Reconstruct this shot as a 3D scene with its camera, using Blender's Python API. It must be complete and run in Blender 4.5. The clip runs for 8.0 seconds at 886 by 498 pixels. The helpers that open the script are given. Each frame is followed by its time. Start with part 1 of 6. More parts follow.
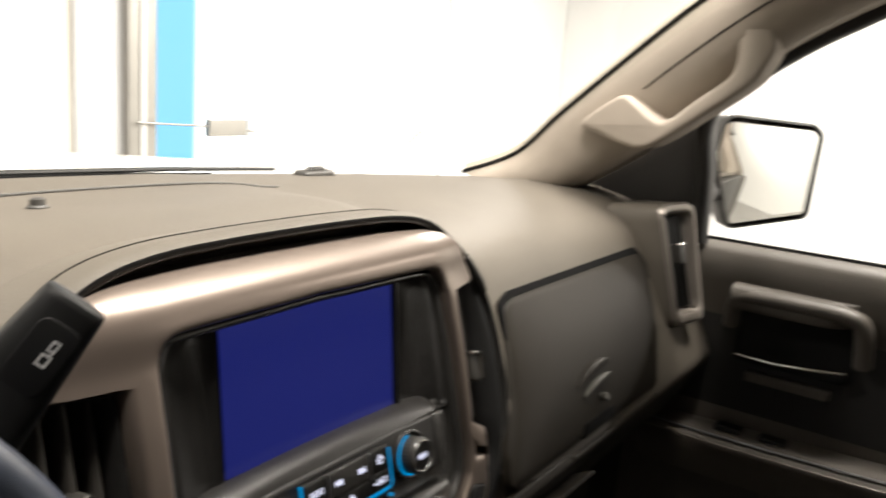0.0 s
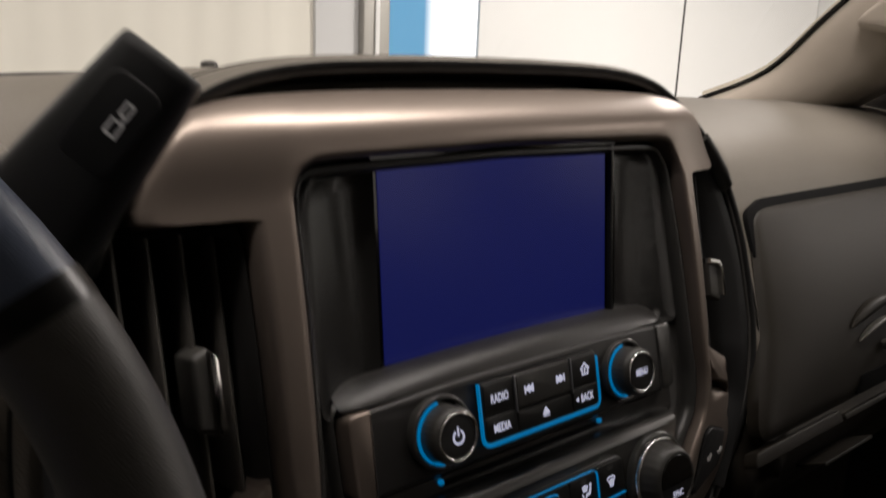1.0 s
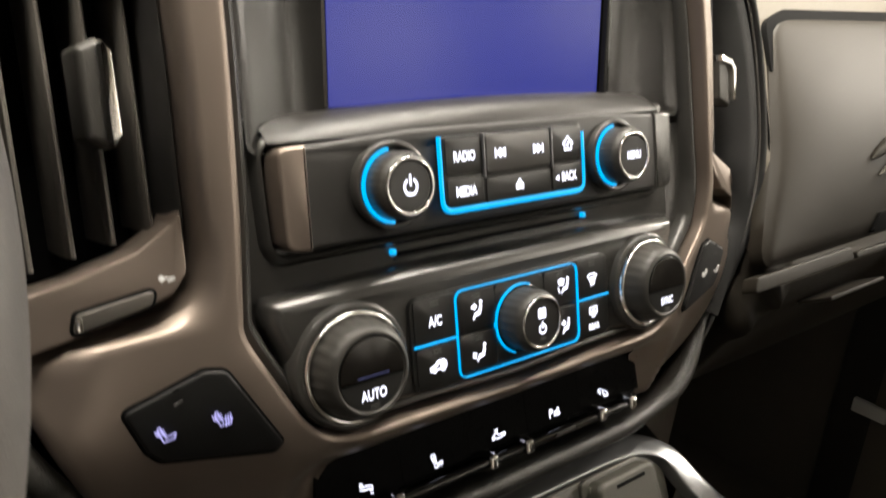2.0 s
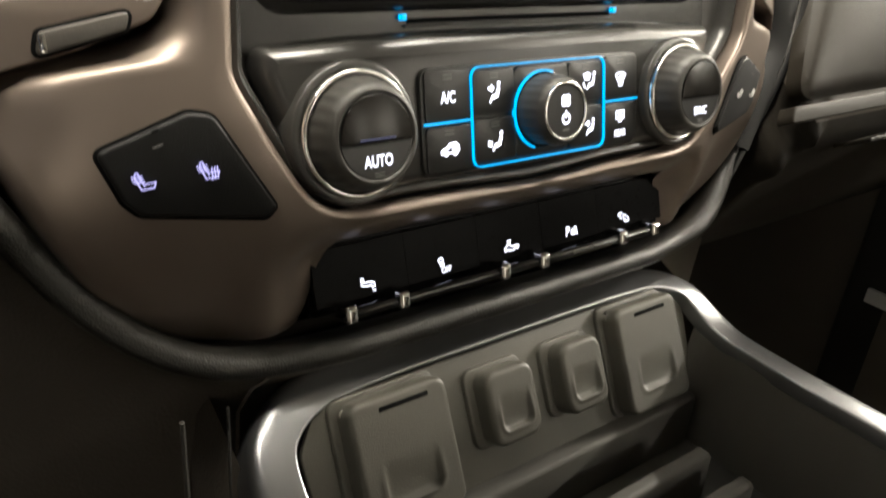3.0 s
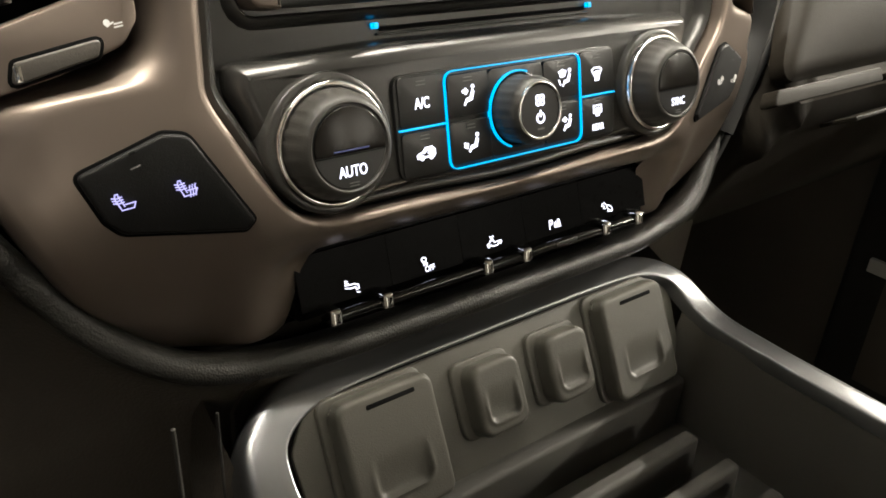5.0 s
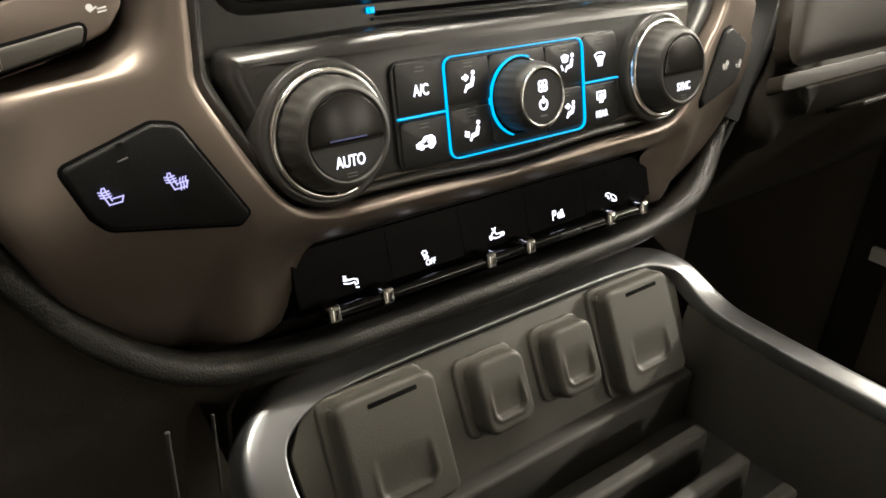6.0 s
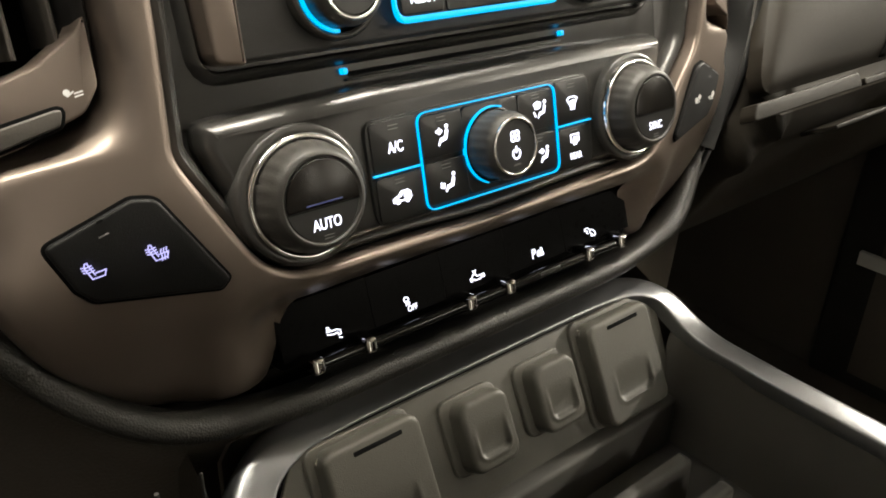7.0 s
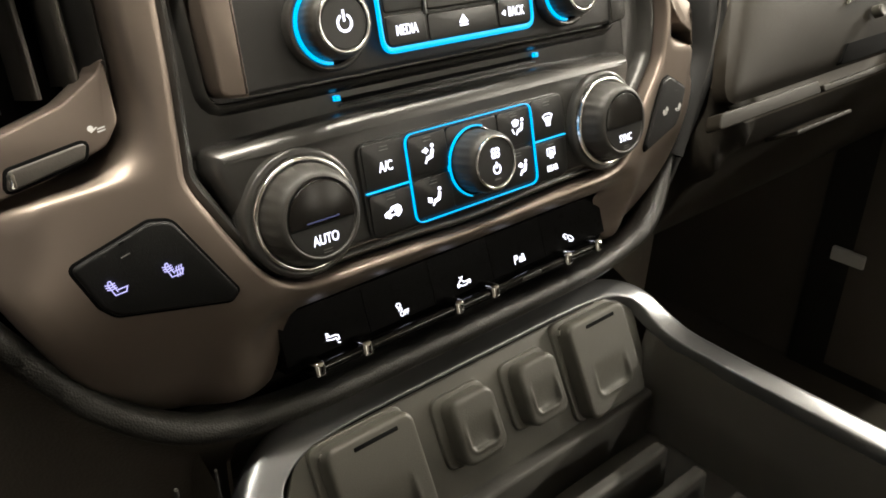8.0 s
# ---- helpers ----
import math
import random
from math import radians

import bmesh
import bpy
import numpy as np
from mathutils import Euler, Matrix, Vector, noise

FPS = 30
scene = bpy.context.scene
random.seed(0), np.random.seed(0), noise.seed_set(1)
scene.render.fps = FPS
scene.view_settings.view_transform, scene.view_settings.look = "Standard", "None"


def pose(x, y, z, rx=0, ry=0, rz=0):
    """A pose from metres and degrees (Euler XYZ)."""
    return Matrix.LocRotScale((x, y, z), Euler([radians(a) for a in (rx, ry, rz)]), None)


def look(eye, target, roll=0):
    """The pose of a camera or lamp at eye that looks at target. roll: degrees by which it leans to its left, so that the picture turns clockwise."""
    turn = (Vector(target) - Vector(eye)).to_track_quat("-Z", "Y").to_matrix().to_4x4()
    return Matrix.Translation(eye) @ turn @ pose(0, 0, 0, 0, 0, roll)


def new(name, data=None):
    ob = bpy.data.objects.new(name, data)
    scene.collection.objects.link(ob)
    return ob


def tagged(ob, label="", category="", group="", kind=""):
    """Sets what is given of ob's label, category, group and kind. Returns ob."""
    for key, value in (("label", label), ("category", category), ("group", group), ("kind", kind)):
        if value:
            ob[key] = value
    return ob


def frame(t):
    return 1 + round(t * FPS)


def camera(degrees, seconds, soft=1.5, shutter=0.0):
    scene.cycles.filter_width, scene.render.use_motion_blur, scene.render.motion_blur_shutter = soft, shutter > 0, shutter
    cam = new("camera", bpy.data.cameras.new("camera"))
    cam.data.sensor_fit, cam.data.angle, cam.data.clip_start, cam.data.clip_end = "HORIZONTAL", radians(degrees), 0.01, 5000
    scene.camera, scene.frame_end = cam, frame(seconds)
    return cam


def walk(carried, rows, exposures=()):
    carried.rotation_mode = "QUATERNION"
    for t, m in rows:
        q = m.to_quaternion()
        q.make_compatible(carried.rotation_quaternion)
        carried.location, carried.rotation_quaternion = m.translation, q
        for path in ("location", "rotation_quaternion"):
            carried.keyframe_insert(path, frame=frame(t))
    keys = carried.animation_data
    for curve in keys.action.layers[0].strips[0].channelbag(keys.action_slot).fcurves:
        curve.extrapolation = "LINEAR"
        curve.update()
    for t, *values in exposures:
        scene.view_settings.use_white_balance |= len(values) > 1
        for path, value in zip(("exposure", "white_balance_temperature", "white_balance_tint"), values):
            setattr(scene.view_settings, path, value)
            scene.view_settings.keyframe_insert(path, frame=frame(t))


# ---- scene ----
cam = camera(57.9, 8.0, 1.7, 0.5)
PATH = [
    (0, (-0.407, -0.337, 1.736), (1.216, 0.753, 1.316), 4.6),
    (0.5, (-0.368, -0.301, 1.693), (1.032, 1.059, 1.258), 2.6),
    (1, (-0.311, -0.281, 1.628), (0.931, 1.212, 1.15), 2.2),
    (1.5, (-0.278, -0.277, 1.58), (0.936, 1.201, 0.994), 3.2),
    (2, (-0.266, -0.269, 1.535), (0.935, 1.178, 0.853), 4.3),
    (2.2, (-0.262, -0.272, 1.516), (0.925, 1.186, 0.834), 4.1),
    (3.3, (-0.255, -0.261, 1.46), (0.89, 1.106, 0.555), 6.1),
    (3.5, (-0.251, -0.273, 1.463), (0.884, 1.121, 0.588), 4.9),
    (4, (-0.256, -0.273, 1.472), (0.872, 1.119, 0.583), 4.7),
    (4.5, (-0.254, -0.273, 1.48), (0.868, 1.108, 0.567), 4.5),
    (5.8, (-0.245, -0.271, 1.475), (0.876, 1.1, 0.546), 3.0),
    (6, (-0.245, -0.264, 1.473), (0.879, 1.104, 0.542), 3.1),
    (6.5, (-0.238, -0.263, 1.485), (0.885, 1.108, 0.558), 2.3),
    (7, (-0.238, -0.267, 1.495), (0.893, 1.1, 0.571), 1.4),
    (7.5, (-0.25, -0.279, 1.508), (0.891, 1.082, 0.589), 0.5),
    (8, (-0.255, -0.286, 1.512), (0.903, 1.061, 0.594), 0.5),
]
walk(cam, [(t, look(eye, target, roll)) for t, eye, target, roll in PATH],
     exposures=[(0, -.42, 6100, 13), (.3, -1.15, 6400, 17), (.6, -1.55, 6350, 20), (1, -1.5, 6050, 17), (1.5, -.45, 6100, 16), (2.2, 1.0, 6350, 10), (3.5, 1.16, 6300, 9), (8, 1.05, 6350, 9)])

# ---- light ----
world = bpy.data.worlds.new("world")
scene.world = world
world.use_nodes = True
wn = world.node_tree.nodes
wn["Background"].inputs[0].default_value = (0.75, 0.82, 1.0, 1)
wn["Background"].inputs[1].default_value = 0.05


def area_lamp(name, at, target, sx, sy, watts, colour):
    data = bpy.data.lights.new(name, "AREA")
    data.shape, data.size, data.size_y, data.energy, data.color = "RECTANGLE", sx, sy, watts, colour
    ob = new(name, data)
    ob.matrix_world = look(at, target)
    return ob


WARM = (1.0, 0.91, 0.76)
# Unseen lamps: the pair overhead follows highlights, the rest brighten cab and walls.
LAMPS = [(-0.9, -0.45, 1.5, 0.7, 200), (0.9, -0.46, 1.5, 0.7, 390), (5.0, 1.4, 0.25, 1.6, 430), (-1.5, 3.5, 0.25, 1.6, 125), (-2.4, -4.8, 0.25, 1.6, 120), (6.4, -4.8, 0.25, 1.6, 330), (2.3, -6.2, 0.25, 1.6, 250), (6.6, -0.6, 0.25, 1.6, 760)]
for lx, ly, wx, wy, watts in LAMPS:
    area_lamp("unseen_ceiling_light", (lx, ly, 3.86), (lx, ly, 0), wx, wy, watts, WARM)

# ---- materials ----


def rgb(c):
    return (c[0], c[1], c[2], 1)


def mat(name, colour, rough=0.5, metal=0.0, grain=0.0, size=900.0, vary=0.12, blotch=35.0, coat=0.0, streak=None, spec=0.5):
    """Principled surface with fine grain relief, and colour and gloss that vary at two scales."""
    m = bpy.data.materials.new(name)
    m.use_nodes = True
    nt = m.node_tree
    b = nt.nodes["Principled BSDF"]
    b.inputs["Metallic"].default_value = metal
    b.inputs["Coat Weight"].default_value = coat
    b.inputs["Coat Roughness"].default_value = 0.08
    b.inputs["Specular IOR Level"].default_value = spec
    tc = nt.nodes.new("ShaderNodeTexCoord")
    src = tc.outputs["Object"]
    if streak:
        mp = nt.nodes.new("ShaderNodeMapping")
        mp.inputs["Scale"].default_value = streak
        nt.links.new(src, mp.inputs[0])
        src = mp.outputs[0]
    big = nt.nodes.new("ShaderNodeTexNoise")
    big.inputs["Scale"].default_value = blotch
    big.inputs["Detail"].default_value = 5
    nt.links.new(src, big.inputs[0])
    fine = nt.nodes.new("ShaderNodeTexNoise")
    fine.inputs["Scale"].default_value = size
    fine.inputs["Detail"].default_value = 3
    nt.links.new(src, fine.inputs[0])
    ramp = nt.nodes.new("ShaderNodeMix")
    ramp.data_type = "RGBA"
    ramp.inputs[6].default_value = rgb([c * (1 - vary) for c in colour])
    ramp.inputs[7].default_value = rgb([min(1, c * (1 + vary)) for c in colour])
    nt.links.new(big.outputs[0], ramp.inputs[0])
    nt.links.new(ramp.outputs[2], b.inputs["Base Color"])
    rr = nt.nodes.new("ShaderNodeMapRange")
    rr.inputs[3].default_value = max(0.02, rough * 0.85)
    rr.inputs[4].default_value = min(1, rough * 1.15 + 0.01)
    nt.links.new(fine.outputs[0], rr.inputs[0])
    nt.links.new(rr.outputs[0], b.inputs["Roughness"])
    if grain:
        bump = nt.nodes.new("ShaderNodeBump")
        bump.inputs["Strength"].default_value = grain
        bump.inputs["Distance"].default_value = 0.0006
        nt.links.new(fine.outputs[0], bump.inputs["Height"])
        nt.links.new(bump.outputs[0], b.inputs["Normal"])
    return m


def leather(name, colour, rough, cells=650.0, depth=0.5, spec=0.5):
    """Moulded plastic or vinyl with a pebbled leather grain."""
    m = mat(name, colour, rough, vary=0.15, blotch=14.0, spec=spec)
    nt = m.node_tree
    tc = nt.nodes.new("ShaderNodeTexCoord")
    vo = nt.nodes.new("ShaderNodeTexVoronoi")
    vo.inputs["Scale"].default_value = cells
    bump = nt.nodes.new("ShaderNodeBump")
    bump.inputs["Strength"].default_value = depth
    bump.inputs["Distance"].default_value = 0.0005
    nt.links.new(tc.outputs["Object"], vo.inputs[0])
    nt.links.new(vo.outputs["Distance"], bump.inputs["Height"])
    nt.links.new(bump.outputs[0], nt.nodes["Principled BSDF"].inputs["Normal"])
    return m


def glow(name, colour, strength):
    m = bpy.data.materials.new(name)
    m.use_nodes = True
    b = m.node_tree.nodes["Principled BSDF"]
    b.inputs["Base Color"].default_value = rgb([c * 0.3 for c in colour])
    b.inputs["Emission Color"].default_value = rgb(colour)
    b.inputs["Emission Strength"].default_value = strength
    b.inputs["Roughness"].default_value = 0.35
    return m


TAUPE = mat("taupe_satin_paint", (0.209, 0.171, 0.144), 0.34, 0.6, 0.0, 9000, 0.05, 22)
CHARCOAL = mat("charcoal_satin_plastic", (0.034, 0.033, 0.031), 0.24, 0.0, 0.15, 1800, 0.1, 30)
BLACK = mat("black_matt_plastic", (0.017, 0.016, 0.015), 0.5, 0.0, 0.2, 1800)
# Near-black for joints; also stands in for shade in wells and recesses.
GAP = mat("gap_and_shade_black", (0.005, 0.005, 0.005), 0.8, spec=0.05)
SURROUND = mat("surround_black_plastic", (0.013, 0.0125, 0.012), 0.22, 0.0, 0.08, 1800, 0.1, 30, spec=0.42)
GLOSS = mat("piano_black", (0.004, 0.004, 0.004), 0.09, 0.0, 0, 300, 0.2)
LENS = mat("display_lens", (0.007, 0.006, 0.005), 0.20, 0.0, 0, 60, 0.0, spec=0.25)
STRIPB = mat("strip_black", (0.003, 0.003, 0.003), 0.28, 0.0, 0, 300, 0.0, spec=0.03)
SHELF = mat("shelf_plastic", (0.016, 0.015, 0.014), 0.36, 0.0, 0.3, 1500, spec=0.35)
VENTF = mat("vent_frame_plastic", (0.21, 0.188, 0.166), 0.34, 0.5, 0.2, 1500)
SLAT = mat("slat_plastic", (0.076, 0.070, 0.062), 0.42, 0.0, 0.2, 1500)
MATTE = mat("lever_black", (0.009, 0.009, 0.009), 0.5, 0.0, 0.2, 1800, spec=0.25)
KEY = mat("button_black", (0.009, 0.009, 0.0085), 0.3, 0.0, 0.1, 2200, spec=0.4)
RUBBER = mat("soft_black_rubber", (0.042, 0.040, 0.036), 0.44, 0.0, 0.25, 1500)
CHROME = mat("chrome", (0.86, 0.85, 0.83), 0.1, 1.0, 0, 300, 0.04)
SILVER = mat("satin_silver_trim", (0.27, 0.274, 0.284), 0.30, 0.9, 0.06, 2400, 0.05)
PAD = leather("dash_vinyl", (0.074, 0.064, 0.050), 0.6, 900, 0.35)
# Lower dash and glovebox: colour darkened below the vinyl's to stand for shade.
LOWER = leather("lower_dash_shaded", (0.0158, 0.0134, 0.0100), 0.52, 1500, 0.22, 0.15)
KNEE = leather("knee_plastic", (0.058, 0.050, 0.041), 0.5, 620, 0.35)
TRIM = leather("pebbled_trim", (0.019, 0.0184, 0.0164), 0.35, 1000, 0.5, 0.34)
COVER = mat("cover_plastic", (0.066, 0.063, 0.053), 0.42, 0.0, 0.3, 1500, 0.08, spec=0.4)
TRAYW = mat("tray_wall_plastic", (0.10, 0.095, 0.083), 0.42, 0.0, 0.3, 1500)
CARPET = mat("dark_carpet", (0.10, 0.090, 0.076), 0.9, 0.0, 0.6, 900, spec=0.1)
TRAY = mat("tray_rubber", (0.06, 0.057, 0.051), 0.6, 0.0, 0.3, 1300)
PILLAR = mat("pillar_fabric", (0.31, 0.27, 0.225), 0.8, 0.0, 0.35, 1800, 0.06)
DOORP = leather("door_vinyl", (0.086, 0.076, 0.064), 0.5, 500, 0.4)
# Dark leather; the blue daylight reflected on it is put into the colour.
WHEEL = leather("wheel_leather_blue_sheen", (0.135, 0.165, 0.245), 0.34, 1600, 0.18)
GRIP = leather("wheel_grip", (0.098, 0.092, 0.087), 0.45, 1600, 0.18)
WHITE_LED = glow("white_backlight", (0.86, 0.86, 1.0), 1.5)
CYAN_LED = glow("cyan_backlight", (0.0, 0.28, 0.60), 1.1)
VIOLET_LED = glow("violet_backlight", (0.54, 0.51, 1.0), 0.5)
DIM_LED = glow("dim_display", (0.10, 0.12, 0.35), 0.07)
FAINT = mat("unlit_marking", (0.09, 0.09, 0.088), 0.5)
PAINTED = mat("white_marking", (0.6, 0.6, 0.6), 0.5)

SCREEN = bpy.data.materials.new("lcd_screen")
SCREEN.use_nodes = True
sb = SCREEN.node_tree.nodes["Principled BSDF"]
sb.inputs["Base Color"].default_value = (0.004, 0.004, 0.01, 1)
sb.inputs["Roughness"].default_value = 0.25
sb.inputs["Specular IOR Level"].default_value = 0.35
sb.inputs["Emission Color"].default_value = (0.016, 0.024, 0.207, 1)
sb.inputs["Emission Strength"].default_value = 0.75

# ---- shape helpers ----


def fillet(pts, r, n=5):
    """Polygon with its corners rounded; r: one radius or one for each corner."""
    out, k = [], len(pts)
    for i in range(k):
        p, a, b = Vector(pts[i]), Vector(pts[i - 1]), Vector(pts[(i + 1) % k])
        rad = r[i] if isinstance(r, (list, tuple)) else r
        d1, d2 = (a - p), (b - p)
        if rad <= 0 or d1.length < 1e-6 or d2.length < 1e-6:
            out.append(tuple(p))
            continue
        ang = d1.angle(d2)
        cut = min(rad / max(math.tan(ang / 2), 1e-3), d1.length * 0.48, d2.length * 0.48)
        p1, p2 = p + d1.normalized() * cut, p + d2.normalized() * cut
        for j in range(n + 1):
            s = j / n
            out.append(tuple(p1 * (1 - s) ** 2 + p * 2 * s * (1 - s) + p2 * s * s))
    return out


def rect(u, v, w, h):
    return [(u - w / 2, v - h / 2), (u + w / 2, v - h / 2), (u + w / 2, v + h / 2), (u - w / 2, v + h / 2)]


def rrect(u, v, w, h, r=0.003, n=4):
    return fillet(rect(u, v, w, h), r, n)


def mirror2(pts):
    """Mirrored in u, turned to keep the polygon counter-clockwise."""
    return [(-u, v) for u, v in reversed(pts)]


def inset(poly, d):
    out, k = [], len(poly)
    for i in range(k):
        p, a, b = Vector(poly[i]), Vector(poly[i - 1]), Vector(poly[(i + 1) % k])
        e1, e2 = (p - a), (b - p)
        if e1.length < 1e-9:
            e1 = e2
        if e2.length < 1e-9:
            e2 = e1
        n1 = Vector((-e1.y, e1.x)).normalized()
        n2 = Vector((-e2.y, e2.x)).normalized()
        nn = n1 + n2
        if nn.length < 1e-6:
            nn = n1
        nn.normalize()
        out.append(tuple(p + nn * (d / max(nn.dot(n1), 0.4))))
    return out


def flat(w):
    return lambda u, v: w


def bridge(bm, a, b, closed=True):
    k = len(a)
    for i in range(k if closed else k - 1):
        j = (i + 1) % k
        try:
            bm.faces.new((a[i], a[j], b[j], b[i]))
        except ValueError:
            pass


def slab(bm, poly, w0, w1, bev=0.0008, n=3, warp=None, back=False):
    """Raised plate: outline poly (counter-clockwise), from depth w0 to w1, with a rounded front edge."""
    wf = warp or (lambda u, v: 0)
    rings = [[bm.verts.new((u, v, w0 + wf(u, v))) for u, v in poly]]
    if back:
        bm.faces.new(list(reversed(rings[0])))
    for j in range(n + 1):
        a = math.pi / 2 * j / n
        ring = inset(poly, bev * (1 - math.cos(a))) if j else poly
        rings.append([bm.verts.new((u, v, w1 - bev * (1 - math.sin(a)) + wf(u, v))) for u, v in ring])
    for a, b in zip(rings, rings[1:]):
        bridge(bm, a, b)
    bm.faces.new(rings[-1])
    return bm


def loft(bm, rings, closed=True, cap0=False, cap1=False):
    vs = [[bm.verts.new(p) for p in r] for r in rings]
    for a, b in zip(vs, vs[1:]):
        bridge(bm, a, b, closed)
    if cap0:
        bm.faces.new(list(reversed(vs[0])))
    if cap1:
        bm.faces.new(vs[-1])
    return vs


def lathe(bm, cu, cv, prof, n=48, ripple=None, w=0.0, cap=True):
    """Turned form about the axis through (cu, cv): prof is (radius, depth); ripple(ring, angle) adds to the radius."""
    rings = []
    for i, (r, d) in enumerate(prof):
        ring = []
        for k in range(n):
            a = 2 * math.pi * k / n
            rad = r + (ripple(i, k) if ripple else 0)
            ring.append((cu + rad * math.cos(a), cv + rad * math.sin(a), w + d))
        rings.append(ring)
    return loft(bm, rings, True, False, cap)


def arc(bm, cu, cv, r0, r1, a0, a1, w0, w1, n=28):
    """A band along part of a circle, angles in degrees."""
    pts = [(cu + r1 * math.cos(radians(a0 + (a1 - a0) * i / n)), cv + r1 * math.sin(radians(a0 + (a1 - a0) * i / n))) for i in range(n + 1)]
    pts += [(cu + r0 * math.cos(radians(a1 + (a0 - a1) * i / n)), cv + r0 * math.sin(radians(a1 + (a0 - a1) * i / n))) for i in range(n + 1)]
    top = [bm.verts.new((u, v, w1)) for u, v in pts]
    low = [bm.verts.new((u, v, w0)) for u, v in pts]
    bridge(bm, low, top)
    m = n + 1
    for i in range(n):
        bm.faces.new((top[i], top[i + 1], top[2 * m - 2 - i], top[2 * m - 1 - i]))
    return bm


def stroke(bm, pts, width, w0, w1):
    """A flat line of a marking through the points."""
    for (x0, y0), (x1, y1) in zip(pts, pts[1:]):
        d = Vector((x1 - x0, y1 - y0))
        if d.length < 1e-7:
            continue
        t = d.normalized() * width / 2
        s = Vector((-t.y, t.x))
        p = [Vector((x0, y0)) - t + s, Vector((x0, y0)) - t - s, Vector((x1, y1)) + t - s, Vector((x1, y1)) + t + s]
        top = [bm.verts.new((q.x, q.y, w1)) for q in p]
        low = [bm.verts.new((q.x, q.y, w0)) for q in p]
        bridge(bm, low, top)
        bm.faces.new(top)


def smooth_path(ctrl, per=6, closed=True):
    """Catmull-Rom curve through the control points."""
    out, k = [], len(ctrl)
    span = range(k if closed else k - 1)
    for i in span:
        if closed:
            p = [Vector(ctrl[(i + j) % k]) for j in (-1, 0, 1, 2)]
        else:
            p = [Vector(ctrl[min(max(i + j, 0), k - 1)]) for j in (-1, 0, 1, 2)]
        for j in range(per):
            t = j / per
            out.append(0.5 * ((2 * p[1]) + (p[2] - p[0]) * t + (2 * p[0] - 5 * p[1] + 4 * p[2] - p[3]) * t * t + (3 * p[1] - p[0] - 3 * p[2] + p[3]) * t ** 3))
    if not closed:
        out.append(Vector(ctrl[-1]))
    return out


def tube(bm, path, prof, axis, closed=False, caps=True):
    """Sweep the profile (side, along axis) along a path of points; scale may be set per point by prof as a function."""
    rings, k = [], len(path)
    ax = Vector(axis)
    for i, p in enumerate(path):
        a = path[i - 1] if (i or closed) else path[i]
        b = path[(i + 1) % k] if (i < k - 1 or closed) else path[i]
        t = (Vector(b) - Vector(a)).normalized()
        side = t.cross(ax).normalized()
        up = side.cross(t).normalized()
        pr = prof(i / max(k - 1, 1)) if callable(prof) else prof
        rings.append([Vector(p) + side * s + up * h for s, h in pr])
    if closed:
        rings.append(rings[0])
    loft(bm, rings, True, caps and not closed, caps and not closed)
    return bm


def oval(a, b, n=14, cx=0.0, cy=0.0, power=1.0):
    out = []
    for i in range(n):
        t = 2 * math.pi * i / n
        c, s = math.cos(t), math.sin(t)
        out.append((cx + a * math.copysign(abs(c) ** power, c), cy + b * math.copysign(abs(s) ** power, s)))
    return out


ROOT = {}


def thing(name, m, label, category, group="", kind=""):
    ob = new(name)
    ob.empty_display_size = 0.05
    ob.matrix_basis = m
    ROOT[ob] = m.copy()
    return tagged(ob, label, category, group, kind)


def finish(bm, name, material, smooth=35.0):
    bmesh.ops.remove_doubles(bm, verts=bm.verts, dist=1e-6)
    bmesh.ops.recalc_face_normals(bm, faces=bm.faces)
    me = bpy.data.meshes.new(name)
    bm.to_mesh(me)
    bm.free()
    me.materials.append(material)
    me.shade_smooth()
    me.set_sharp_from_angle(angle=radians(smooth))
    return me


def part(name, bm, material, parent, label="", in_world=False, smooth=35.0):
    """One mesh under a thing or under a part, in the thing's own axes, or in the world's."""
    if in_world:
        bm.transform(ROOT[parent].inverted())
    ob = new(name, finish(bm, name, material, smooth))
    ob.parent = parent
    ROOT[ob] = ROOT[parent]
    return tagged(ob, label)


def solid(name, bm, material, label, category, group="", kind="", smooth=35.0):
    """A thing that is one mesh, in the world's axes."""
    ob = new(name, finish(bm, name, material, smooth))
    ROOT[ob] = Matrix.Identity(4)
    return tagged(ob, label, category, group, kind)


def letters(name, text, u, v, w, height, material, parent, squeeze=0.8, bold=0.0):
    """Raised lettering, centred on (u, v)."""
    cu = bpy.data.curves.new(name, "FONT")
    cu.body, cu.size, cu.align_x, cu.align_y, cu.offset, cu.extrude = text, height * 1.38, "CENTER", "CENTER", bold, 0.00008
    tmp = bpy.data.objects.new("tmp_text", cu)
    scene.collection.objects.link(tmp)
    bpy.context.view_layer.update()
    me = bpy.data.meshes.new_from_object(tmp.evaluated_get(bpy.context.evaluated_depsgraph_get()))
    bpy.data.objects.remove(tmp)
    me.transform(Matrix.Translation((u, v, w)) @ Matrix.Diagonal((squeeze, 1, 1, 1)))
    me.materials.clear()
    me.materials.append(material)
    ob = new(name, me)
    ob.parent = parent
    ROOT[ob] = ROOT[parent]
    return ob


